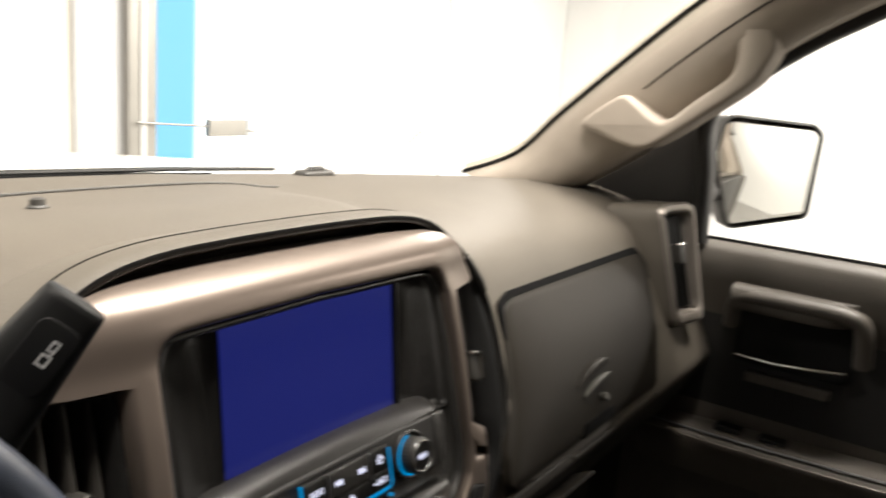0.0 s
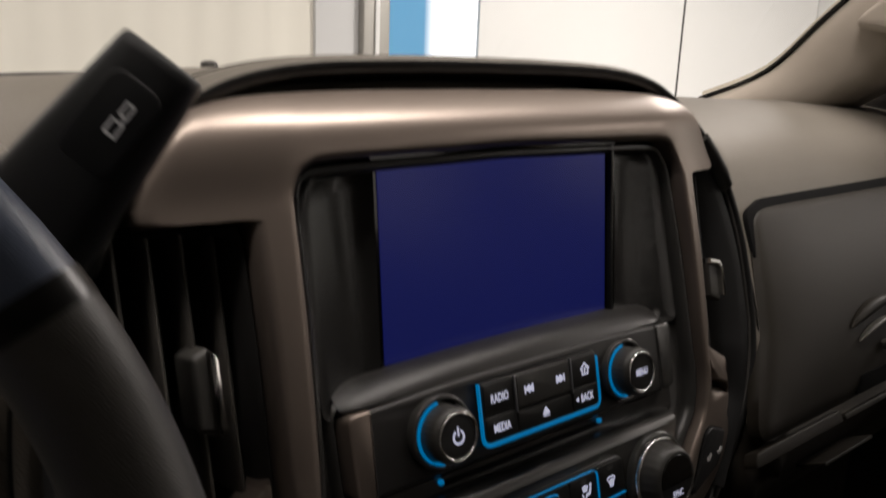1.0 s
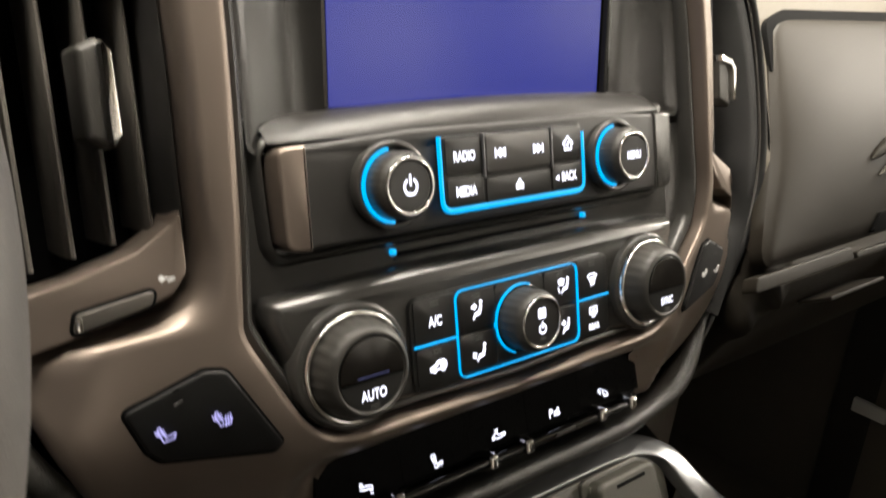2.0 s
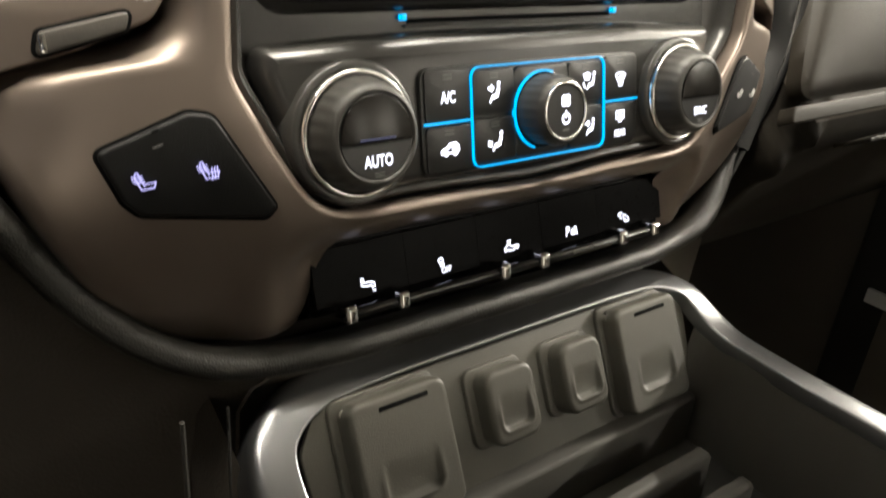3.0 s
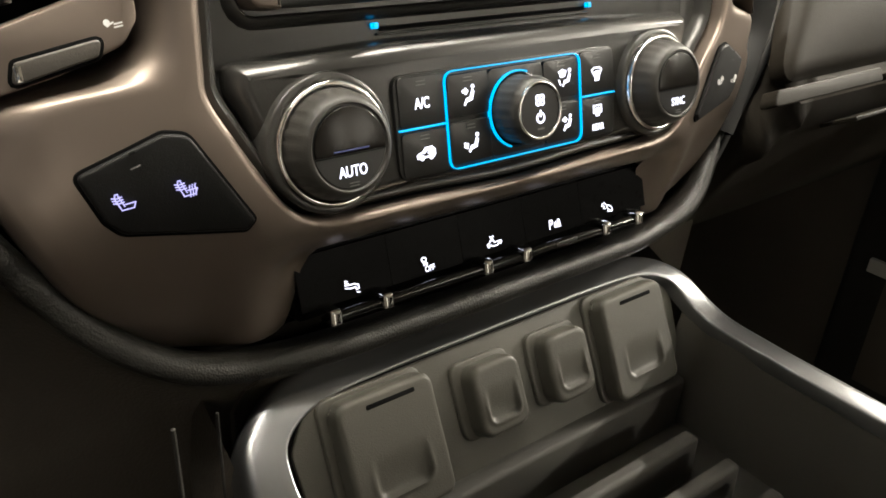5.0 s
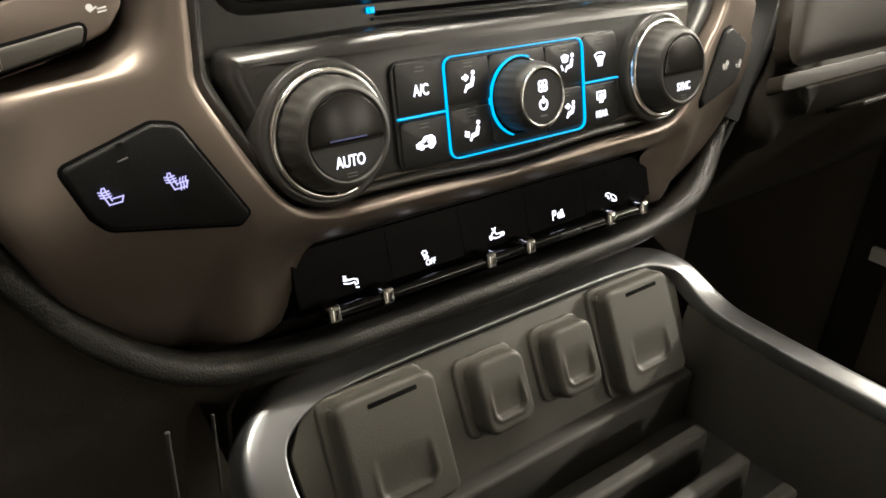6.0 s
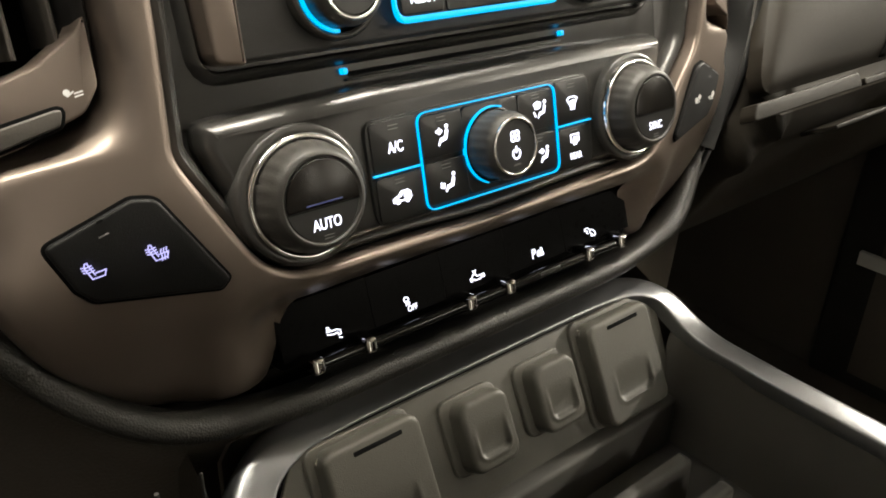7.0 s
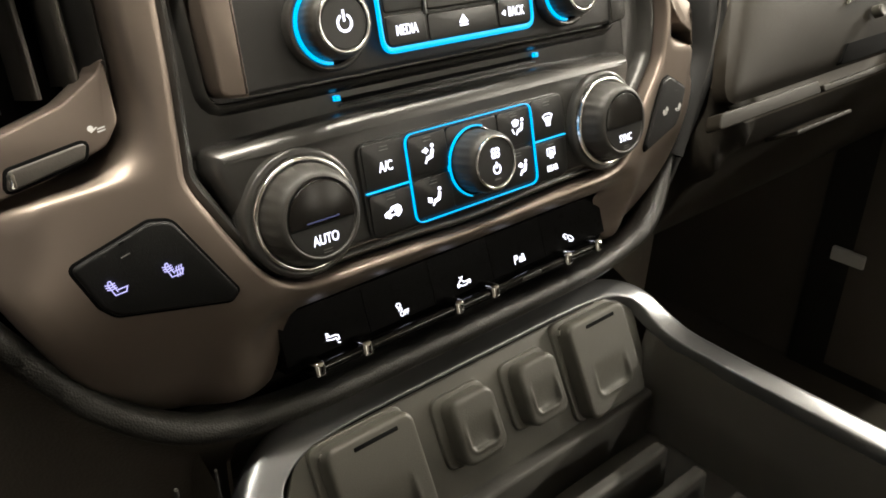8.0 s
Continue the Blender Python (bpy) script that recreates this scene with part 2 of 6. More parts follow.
def boxmesh(bm, x0, x1, y0, y1, z0, z1, bev=0.004, axis="z"):
    """Rounded block in the world's axes."""
    if axis == "z":
        m, q, lo, hi = Matrix.Identity(4), [(x0, y0), (x1, y0), (x1, y1), (x0, y1)], z0, z1
    elif axis == "x":
        m, q, lo, hi = Matrix(((0, 0, 1, 0), (1, 0, 0, 0), (0, 1, 0, 0), (0, 0, 0, 1))), [(y0, z0), (y1, z0), (y1, z1), (y0, z1)], x0, x1
    else:
        m, q, lo, hi = Matrix(((0, 1, 0, 0), (0, 0, 1, 0), (1, 0, 0, 0), (0, 0, 0, 1))), [(z0, x0), (z1, x0), (z1, x1), (z0, x1)], y0, y1
    b2 = bmesh.new()
    slab(b2, fillet(q, bev, 3), lo, hi, bev * 0.7, 3, back=True)
    b2.transform(m)
    tmp = bpy.data.meshes.new("tmp_block")
    b2.to_mesh(tmp)
    b2.free()
    bm.from_mesh(tmp)
    bpy.data.meshes.remove(tmp)
    return bm


def block(name, x0, x1, y0, y1, z0, z1, material, label, category, bev=0.004, kind="", group="", axis="z"):
    return solid(name, boxmesh(bmesh.new(), x0, x1, y0, y1, z0, z1, bev, axis), material, label, category, group, kind)


def smoothstep(a, b, x):
    t = min(max((x - a) / (b - a), 0), 1)
    return t * t * (3 - 2 * t)


# axes of the centre stack: u across, v up its slope, w out towards the seats
LEAN = radians(13.2)
STACK = Matrix(((1, 0, 0, 0), (0, math.sin(LEAN), -math.cos(LEAN), 0.0024), (0, math.cos(LEAN), math.sin(LEAN), 1.392), (0, 0, 0, 1)))

# ---- centre stack ----


def bezel_w(u, v):
    """Depth of the taupe bezel's face: turned back at the sides, a round bar over the screen."""
    w = 0.012
    a = abs(u)
    if a > 0.133:
        w -= 0.014 * min((a - 0.133) / 0.064, 1.6) ** 1.5
    if u > 0.10:
        w += 0.004 * smoothstep(0.10, 0.14, u) * smoothstep(-0.03, 0.03, v) * smoothstep(0.19, 0.16, v)
    if v > 0.17:
        w += 0.003 * smoothstep(0.17, 0.196, v)
    if v > 0.197:
        w -= 0.024 * ((v - 0.197) / 0.0285) ** 2
    if v < -0.035 and a > 0.09:
        w -= 0.017 * ((-0.035 - v) / 0.065) ** 1.7 * smoothstep(0.09, 0.13, a)
    if v < -0.01 and a > 0.12:
        w -= 0.018 * ((-0.01 - v) / 0.09) ** 1.5 * smoothstep(0.12, 0.155, a)
    if v < -0.060:
        w -= 0.022 * smoothstep(-0.058, -0.080, v) * smoothstep(0.140, 0.108, a)
    return w


HALF = [  # inner edge, outer edge of the bezel, from the top middle down the driver's side
    ((0, 0.1905), (0, 0.2255)), ((-0.04, 0.1897), (-0.045, 0.2252)), ((-0.08, 0.1892), (-0.09, 0.2245)), ((-0.119, 0.1883), (-0.13, 0.2225)),
    ((-0.1297, 0.1863), (-0.16, 0.2195)), ((-0.135, 0.1815), (-0.181, 0.2115)), ((-0.1374, 0.1747), (-0.196, 0.19)), ((-0.1379, 0.1708), (-0.2071, 0.1686)),
    ((-0.1379, 0.1679), (-0.1857, 0.1655)), ((-0.138, 0.164), (-0.1615, 0.1645)), ((-0.138, 0.1553), (-0.1582, 0.1582)), ((-0.1384, 0.1078), (-0.1572, 0.1076)),
    ((-0.141, 0.0489), (-0.1580, 0.0443)), ((-0.1427, 0.0249), (-0.1602, 0.0259)), ((-0.1443, 0.0067), (-0.1665, 0.0160)), ((-0.1447, 0.0001), (-0.1862, 0.0088)),
    ((-0.1428, -0.0066), (-0.2222, -0.0009)), ((-0.1366, -0.019), (-0.2153, -0.0316)), ((-0.1294, -0.0324), (-0.2037, -0.0603)), ((-0.1232, -0.0429), (-0.1925, -0.0812)),
    ((-0.117, -0.0496), (-0.1775, -0.0972)), ((-0.1108, -0.0534), (-0.159, -0.1072)), ((-0.1051, -0.0551), (-0.1372, -0.1105)), ((-0.1013, -0.0556), (-0.1165, -0.1085)),
    ((-0.0974, -0.0561), (-0.1125, -0.0853)), ((-0.0936, -0.0563), (-0.109, -0.0752)), ((-0.08, -0.0566), (-0.1, -0.0716)), ((-0.05, -0.057), (-0.055, -0.0709)),
    ((0, -0.059), (0, -0.072))]
inner_l, outer_l = [p for p, q in HALF], [q for p, q in HALF]


def far_side(u, v, more=.0):
    """The passenger's side is wider beside the screen and the radio."""
    wide = (more * smoothstep(.19, .16, v) + .0065 * smoothstep(.20, .185, v) + .0055 * smoothstep(.165, .10, v)) * smoothstep(-.035, .03, v) * smoothstep(.10, .13, -u)
    return -u + wide + .008 * smoothstep(-.068, -.078, v) * smoothstep(.125, .113, -u), v


inner_loop = inner_l + [far_side(u, v, .0075) for u, v in reversed(inner_l[1:-1])]
outer_loop = outer_l + [far_side(u, v, .004) for u, v in reversed(outer_l[1:-1])]


def dense(loop, per):
    """Finer steps along a closed loop, with soft corners."""
    return [tuple(p) for p in smooth_path(loop, per, True)]


INNER, OUTER = dense(inner_loop, 4), dense(outer_loop, 4)


def build_bezel():
    bz = thing("stack_bezel", STACK, "taupe satin-painted bezel round the dashboard's centre stack", "trim")
    bm = bmesh.new()
    cols = []
    for (iu, iv), (ou, ov) in zip(INNER, OUTER):
        a, b = Vector((iu, iv)), Vector((ou, ov))
        length = (b - a).length
        stops = [(0, -.012), (0, -.003), (.0006, -.0012), (.0018, -.0003), (.0036, 0)]
        mids = [(.0036 + (length - .0086) * j / 9, 0) for j in range(1, 9)]
        roll = smoothstep(.06, .02, ov) * smoothstep(.13, .16, -ou if ou < 0 else ou) * smoothstep(-.03, -.005, ov)
        ends = [(length - .005, 0), (length - .0026, -.0008), (length - .001, -.0028), (length, -.006), (length, -.032)]
        col = []
        for d, dw in stops + mids + ends:
            p = a.lerp(b, d / length)
            edge = max(0, 1 - (length - d) / min(.026, length * .7))
            col.append((p.x, p.y, bezel_w(p.x, p.y) + dw - roll * .014 * edge ** 2))
        cols.append(col)
    vs = [[bm.verts.new(p) for p in c] for c in cols]
    for i in range(len(vs)):
        bridge(bm, vs[i], vs[(i + 1) % len(vs)], False)
    part("bezel", bm, TAUPE, bz, smooth=60)
    # Near-black sheet for the shade behind the control panels.
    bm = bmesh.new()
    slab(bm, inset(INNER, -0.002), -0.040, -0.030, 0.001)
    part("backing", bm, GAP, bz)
    bm = bmesh.new()
    lip = INNER
    rings = []
    for d, w in ((.0012, -.02), (.0012, -.004), (.002, -.0015), (.004, -.0005), (.006, -.0018), (.0078, -.006), (.0085, -.016)):
        rings.append([(u, v, w + min(bezel_w(u, v) - .007, 0.005)) for u, v in inset(lip, d)])
    loft(bm, rings)
    part("inner_lip", bm, CHARCOAL, bz, "charcoal inner lip", smooth=60)
    # sloping charcoal cheeks between the lip and the control panels
    run = [p for p in inset(INNER, .0066) if p[1] < .074]
    k0 = max(range(len(run)), key=lambda i: math.hypot(run[i][0] - run[i - 1][0], run[i][1] - run[i - 1][1]))
    run = run[k0:] + run[:k0]
    rings = []
    for d, w in ((0, -.0032), (.003, -.0055), (.007, -.0072), (.016, -.0085)):
        rings.append([(u * (1 - d / .14), v + d * smoothstep(-.02, -.055, v), w) for u, v in run])
    bm = bmesh.new()
    loft(bm, rings, False)
    part("cheek", bm, CHARCOAL, bz, "charcoal cheek round the panels", smooth=60)
    return bz


build_bezel()


def screen_w(v):
    return -0.011 + 0.013 * (v - 0.083) / 0.104


def build_screen():
    sc = thing("touch_screen", STACK, "dark touch screen showing plain blue, sunk in a black frame", "screen")
    out = fillet([(-.131, .066), (.149, .066), (.144, .172), (.127, .1885), (-.118, .1885), (-.1315, .172)], [.006, .006, .02, .016, .016, .02], 6)
    inn = fillet([(-.0885, .078), (.093, .078), (.0932, .180), (.0925, .1875), (-.0882, .1875), (-.0885, .180)], [.003] * 6, 6)
    bm = bmesh.new()
    rings = []
    for s, dw in ((0, 0), (.08, .0004), (.18, -.0008), (.4, -.0034), (.62, -.0046), (.8, -.0036), (.93, -.0014), (1, 0)):
        ring = []
        for (a, b), (c, d) in zip(out, inn):
            u, v = a + (c - a) * s, b + (d - b) * s
            ring.append((u, v, -.001 * (1 - s) + (screen_w(v) - .0002 - .004 * (u > 0)) * s + dw))
        rings.append(ring)
    loft(bm, rings)
    part("screen_surround", bm, SURROUND, sc, "black funnel-shaped surround", smooth=60)
    bm = bmesh.new()
    corner = [(-.0892, .076), (.0985, .076), (.0985, .191), (-.0892, .191)]
    vs = [bm.verts.new((u, v, screen_w(v) - .0012)) for u, v in corner]
    bm.faces.new(vs)
    lo = [bm.verts.new((u, v, screen_w(v) - .008)) for u, v in corner]
    bridge(bm, lo, vs)
    part("glass_border", bm, GLOSS, sc, "gloss black border")
    bm = bmesh.new()
    corner = [(-.0858, .083), (.088, .083), (.088, .187), (-.0858, .187)]
    vs = [bm.verts.new((u, v, screen_w(v) - .0006)) for u, v in corner]
    lo = [bm.verts.new((u, v, screen_w(v) - .0012)) for u, v in corner]
    bm.faces.new(vs)
    bridge(bm, lo, vs)
    part("display", bm, SCREEN, sc, "lit plain blue display")
    bm = bmesh.new()
    slab(bm, rrect(.0925, .134, .0035, .108, .0012), -.016, .0012, .0012, warp=lambda u, v: screen_w(v) + .0008)
    part("side_ridge", bm, KEY, sc)
    return sc


build_screen()


def knob(parent, u, v, w, r0, r1, h, face, ribs=36, rib=0.00045, ring=None):
    """Turned control knob with a ribbed skirt; returns the knob part."""
    bm = bmesh.new()
    n = ribs * 4

    def ripple(i, k):
        return (-rib if (k % 4) < 1 else 0) if 1 <= i <= 3 else 0
    lathe(bm, u, v, [(r0, -.002), (r0, .001), (r0 - .0004, h * .30), (r0 * .45 + r1 * .55 + .0008, h * .70), (r1 + .0006, h * .92), (r1 - .0008, h), (face + .0006, h), (face, h - .0008)], n, ripple, w, True)
    return part("knob", bm, RUBBER, parent, "dark rubbery ribbed knob", smooth=50)


def ring_part(name, parent, u, v, r0, r1, w0, w1, material, label=""):
    bm = bmesh.new()
    rm, hw = (r0 + r1) / 2, (r1 - r0) / 2
    prof = [(r1, w0), (r1, w1 - hw * .6), (rm + hw * .6, w1 - hw * .15), (rm, w1), (rm - hw * .6, w1 - hw * .15), (r0, w1 - hw * .6), (r0, w0)]
    lathe(bm, u, v, prof, 64, None, 0, False)
    return part(name, bm, material, parent, label, smooth=60)


def disc(name, parent, u, v, r, w0, w1, material, label=""):
    bm = bmesh.new()
    lathe(bm, u, v, [(r, w0), (r, w1 - .0005), (r - .0005, w1)], 48)
    return part(name, bm, material, parent, label)


def mark(name, parent, strokes, u, v, w, material, width=0.0007, scale=1.0, dots=()):
    """A small printed or lit symbol made of lines and dots."""
    bm = bmesh.new()
    for line in strokes:
        stroke(bm, [(u + x * scale, v + y * scale) for x, y in line], width, w - .0001, w + .00012)
    for x, y, r in dots:
        lathe(bm, u + x * scale, v + y * scale, [(r * scale, -.0001), (r * scale, .00012)], 14, None, w)
    return part(name, bm, material, parent)


def ring_pts(cx, cy, r, a0=0, a1=360, n=16):
    return [(cx + r * math.cos(radians(a0 + (a1 - a0) * i / n)), cy + r * math.sin(radians(a0 + (a1 - a0) * i / n))) for i in range(n + 1)]


POWER = [ring_pts(0, -.1, .9, 125, 415), [(0, .2), (0, 1.2)]]
FAN = [ring_pts(-.55, .5, .5), ring_pts(.55, .5, .5), ring_pts(-.55, -.5, .5), ring_pts(.55, -.5, .5)]
SEAT_AIR = [[(.62, .62), (.30, -.25), (-.35, -.40), (-.72, -1.05)], [(.78, .45), (.45, -.45), (-.2, -.62)], [(-.95, .62), (-.25, .62)], [(-.5, .9), (-.2, .62), (-.5, .34)]]
SEAT_DOTS = [(.72, 1.12, .27), (-.82, .62, .22)]
SEAT_FEET = [[(.82, .55), (.55, -.25), (-.1, -.38), (-.42, -.98)], [(.98, .40), (.70, -.42), (.0, -.6)], [(-1.15, .12), (-.82, -.42)], [(-1.2, -.3), (-.80, -.46), (-.72, -.02)]]
FEET_DOTS = [(.95, 1.05, .27)]
SEAT_GLASS = SEAT_FEET[:2] + [[(-.85, .35), (-1.12, .95), (-.5, 1.18), (.12, .98), (-.12, .38), (-.85, .35)], [(-.68, .3), (-.62, .85)], [(-.38, .3), (-.36, .9)], [(-1.2, -.2), (-.95, -.75)]]
CAR = [[(-1.5, -.45), (-1.55, -.05), (-1.1, .18), (-.65, .28), (-.1, .85), (1.0, .9), (1.45, .55), (1.55, -.1), (1.3, -.42), (1.15, -.42)], [(.55, -.42), (-.45, -.42)], [(-1.1, -.42), (-1.5, -.45)],
       ring_pts(-.78, -.45, .28), ring_pts(.85, -.45, .28), [(-.35, .22), (.1, .62), (.95, .6), (1.1, .15), (.4, .12)], [(.62, .34), (.4, .12), (.62, -.1)]]
DEFROST = [[(-.45, -.35), (-1.1, .65), (-.55, .95), (.55, .95), (1.1, .65), (.45, -.35)], [(-.38, -.95), (-.22, -.5), (-.38, -.05), (-.28, .4)], [(0, -.95), (.14, -.5), (0, -.05), (.05, .4)], [(.38, -.95), (.5, -.5), (.36, -.05), (.4, .4)]]
REARG = [[(-.6, -.35), (-1, -.35), (-1, .9), (1, .9), (1, -.35), (.6, -.35)], [(-.35, -.9), (-.22, -.45), (-.35, 0), (-.28, .4)], [(.0, -.9), (.12, -.45), (0, 0), (.05, .4)], [(.35, -.9), (.47, -.45), (.35, 0), (.38, .4)]]
SEAT = [[(-.50, -1.0), (-1.15, .55), (-1.0, 1.0), (-.72, 1.0), (-.62, .6), (-.12, -.55)], [(-.50, -1.0), (.95, -.9), (1.2, -.25), (.0, -.35)],
        [(-1.45, .62), (-.95, .5), (-.3, .62)], [(-1.4, .3), (-.85, .18), (-.2, .3)], [(-1.3, -.02), (-.75, -.14), (-.1, -.02)]]
SEAT2 = SEAT + [[(.25, -1.15), (.32, -.6), (.25, -.05), (.35, .2)], [(.6, -1.1), (.67, -.55), (.6, 0), (.7, .25)], [(.95, -1.05), (1.02, -.5), (.95, .05), (1.05, .3)]]
TRUCK = [[(-1.55, -.45), (-1.6, .0), (-1.2, .12), (-.95, .5), (-.3, .52), (-.1, .1), (1.45, .15), (1.6, -.1), (1.35, -.4), (1.15, -.2), (.85, -.2), (.65, -.45), (-.55, -.5), (-.75, -.25), (-1.1, -.25), (-1.3, -.5), (-1.55, -.45)],
         [(-.75, .85), (-.3, .85)], [(-.9, 1.15), (-.55, 1.0)], [(-.15, 1.15), (-.35, 1.0)]]
PEDAL = [[(-1.2, .45), (-.3, .35), (.5, .35), (1.1, .1), (1.15, -.45), (.7, -.55), (.6, -.15), (-.2, -.2), (-1.2, .05)], [(-1.15, .75), (-.6, .6)], [(-1.1, 1.05), (-.75, .95)], [(.75, -.95), (1.15, -1.05)]]
SKID = [[(-1.15, .85), (-.85, 1.1), (-.35, 1.0), (-.2, .65), (-.45, .4), (-1.0, .5), (-1.15, .85)], [(-.95, .35), (-.6, .1), (-.85, -.15)], [(-.45, .3), (-.1, .05), (-.35, -.2)]]
HILL = [[(-1.55, .55), (-1.35, .95), (-.75, 1.0), (-.4, .75)], [(-1.2, .55), (-.85, .4), (-1.05, .1), (-.7, -.05)], [(-.1, .55), (.65, .35), (1.2, -.15), (1.3, -.6), (.95, -.8), (.45, -.45), (-.15, .0), (-.1, .55)], [(.3, -.35), (.05, -.6), (.55, -.75)]]
PDC = [[(.05, -.5), (.1, .2)], [(.4, -.6), (.45, .4)], [(.8, -.55), (1.55, -.55), (1.3, .65), (1.0, .65), (.8, -.55)], [(.95, -.15), (1.4, -.15)]]
HOME = [[(-1, 0), (0, 1), (1, 0), (.7, 0), (.7, -.9), (-.7, -.9), (-.7, 0), (-1, 0)], [(-.1, -.8), (-.1, -.1), (.35, .3)]]
EJECT = [[(-.7, .0), (0, .9), (.7, 0), (-.7, 0)], [(-.35, .2), (.35, .2)], [(0, .1), (0, .6)], [(-.7, -.45), (.7, -.45)]]
PREV = [[(-1, -.6), (-1, .6)], [(-.7, 0), (.1, .6), (.1, -.6), (-.7, 0)], [(-.3, 0), (-.1, .2), (-.1, -.2)], [(.2, 0), (1, .6), (1, -.6), (.2, 0)], [(.6, 0), (.8, .2), (.8, -.2)]]
NEXT = [[(-x, y) for x, y in line] for line in PREV]
TOW = [[(-1.2, .5), (-.2, .5), (-.2, -.5), (-1.2, -.5), (-1.2, .5)], [(-.2, -.3), (.3, -.3)], [(.3, .3), (1.2, .3), (1.2, -.4), (.3, -.4), (.3, .3)]]


def build_radio():
    rd = thing("radio_panel", STACK, "black radio control panel with two knobs and cyan-lit keys", "control panel")
    W = 0.0125
    out = fillet([(-.1215, .026), (.1255, .026), (.1265, .068), (.06, .0715), (-.06, .0715), (-.1225, .068)], [.006, .006, .005, .02, .02, .005], 5)

    def bow(u, v):
        return -0.004 * (u / .125) ** 2
    bm = bmesh.new()
    slab(bm, out, -.02, W, .0022, 4, bow)
    part("face_panel", bm, BLACK, rd)
    for s in (-1, 1):
        e = .1228 if s < 0 else .1268
        cap = fillet([(-e, .0268), (-.1115, .0255), (-.1105, .069), (-e - .0006, .0682)], [.005, .001, .001, .004], 4)
        bm = bmesh.new()
        slab(bm, cap if s < 0 else mirror2(cap), -.01, W + .0008, .0016, 3, bow)
        part("end_cap", bm, TAUPE if s < 0 else CHARCOAL, rd, "taupe end cap" if s < 0 else "charcoal end cap")
    # shelf between the panel and the screen, its front edge bowed
    bm = bmesh.new()
    rings = []
    for v, w, e in ((.064, -.01, 0), (.0688, .004, 0), (.0694, .0088, 0), (.0703, .0100, .0), (.0720, .0092, .001), (.0740, .0072, .002), (.0760, .0048, .003), (.0782, .0015, .003), (.0805, -.006, .002), (.0808, -.014, 0)):
        ring = []
        for i in range(41):
            u = -.1238 + .2513 * i / 40
            k = 1 - (u / .1275) ** 2
            ring.append((u, v + e * (k - .6) * .6 + .0032 * k * smoothstep(.0700, .0760, v), w - .004 * (1 - k) - .006 * max(0, abs(u) - .118) / .01))
        rings.append(ring)
    loft(bm, rings, False)
    part("shelf", bm, SHELF, rd, "charcoal shelf below the screen", smooth=60)
    # key pad
    pad = fillet([(-.0455, .0335), (.0455, .0335), (.0455, .067), (-.0455, .067)], [.006, .006, .003, .003], 5)
    bm = bmesh.new()
    slab(bm, pad, W - .002, W + .0018, .0008)
    part("key_pad", bm, KEY, rd)
    kw = W + .0024
    for u, v, w_, h_ in ((-.0335, .0575, .022, .0165), (-.0335, .0415, .022, .013), (.0335, .0575, .022, .0165), (.0335, .0415, .022, .013), (0, .0405, .0425, .012)):
        bm = bmesh.new()
        slab(bm, rrect(u, v, w_, h_, .002), W, kw, .0006)
        part("key", bm, KEY, rd)
    bm = bmesh.new()
    slab(bm, rrect(0, .0572, .0425, .0185, .002), W, kw + .001, .001, 3, lambda u, v: -.0012 * (1 - (u / .021) ** 2))
    part("seek_key", bm, CHARCOAL, rd)
    for s in (-1, 1):
        bm = bmesh.new()
        slab(bm, rrect(s * .0222, .0565, .0011, .020, .0004), W, kw + .0012, .0004)
        part("key_divider", bm, SILVER, rd)
    for text, u, v in (("RADIO", -.0335, .0572), ("MEDIA", -.0335, .0412), ("BACK", .0345, .0412)):
        letters("legend", text, u, v, kw + .0001, .0046, WHITE_LED, rd, .66, .00006)
    mark("legend", rd, [[(-.6, 0), (.4, .6), (.4, -.6), (-.6, 0)]], .0262, .0412, kw, WHITE_LED, .0007, .0015)
    mark("legend", rd, PREV, -.0125, .0572, kw + .0012, WHITE_LED, .0007, .0030)
    mark("legend", rd, NEXT, .0125, .0572, kw + .0012, WHITE_LED, .0007, .0030)
    mark("legend", rd, HOME, .0345, .0578, kw, WHITE_LED, .0008, .0034)
    mark("legend", rd, EJECT, 0, .0405, kw, WHITE_LED, .0008, .0031)
    bm = bmesh.new()
    rails = fillet([(-.0472, .067), (-.0472, .0318), (.0472, .0318), (.0472, .063), (.0461, .063), (.0461, .0345), (-.0459, .0345), (-.0459, .067)], [.0004, .007, .007, .0004, .0004, .005, .005, .0004], 6)
    slab(bm, rails, W, W + .002, .0003, 2)
    part("light_strip", bm, CYAN_LED, rd, "cyan light strip")
    for s, name in ((-1, "power"), (1, "menu")):
        u, v = s * .0725, .0485
        ring_part("knob_collar", rd, u, v, .0165, .0193, W - .004, W + .0022, CHARCOAL)
        bm = bmesh.new()
        arc(bm, u, v, .0152, .0164, 98, 264, W - .001, W + .0026)
        part("light_ring", bm, CYAN_LED, rd, "cyan light arc")
        k = knob(rd, u, v, W, .0147, .0132, .0135, .0122, 30, .0003)
        ring_part("knob_ring", k, u, v, .0111, .0124, W + .008, W + .0141, CHROME, "chrome ring")
        disc("knob_cap", k, u, v, .0108, W + .008, W + .0134, KEY)
        if s < 0:
            mark("legend", k, POWER, u, v, W + .0136, WHITE_LED, .0009, .0036)
        else:
            letters("legend", "MENU", u, v, W + .0136, .0042, WHITE_LED, k, .68, .00006)
    # disc slot with two lit corners
    bm = bmesh.new()
    slab(bm, rrect(0, .0149, .123, .0020, .0008), -.012, -.0042, .0003)
    part("disc_slot", bm, GAP, rd)
    bm = bmesh.new()
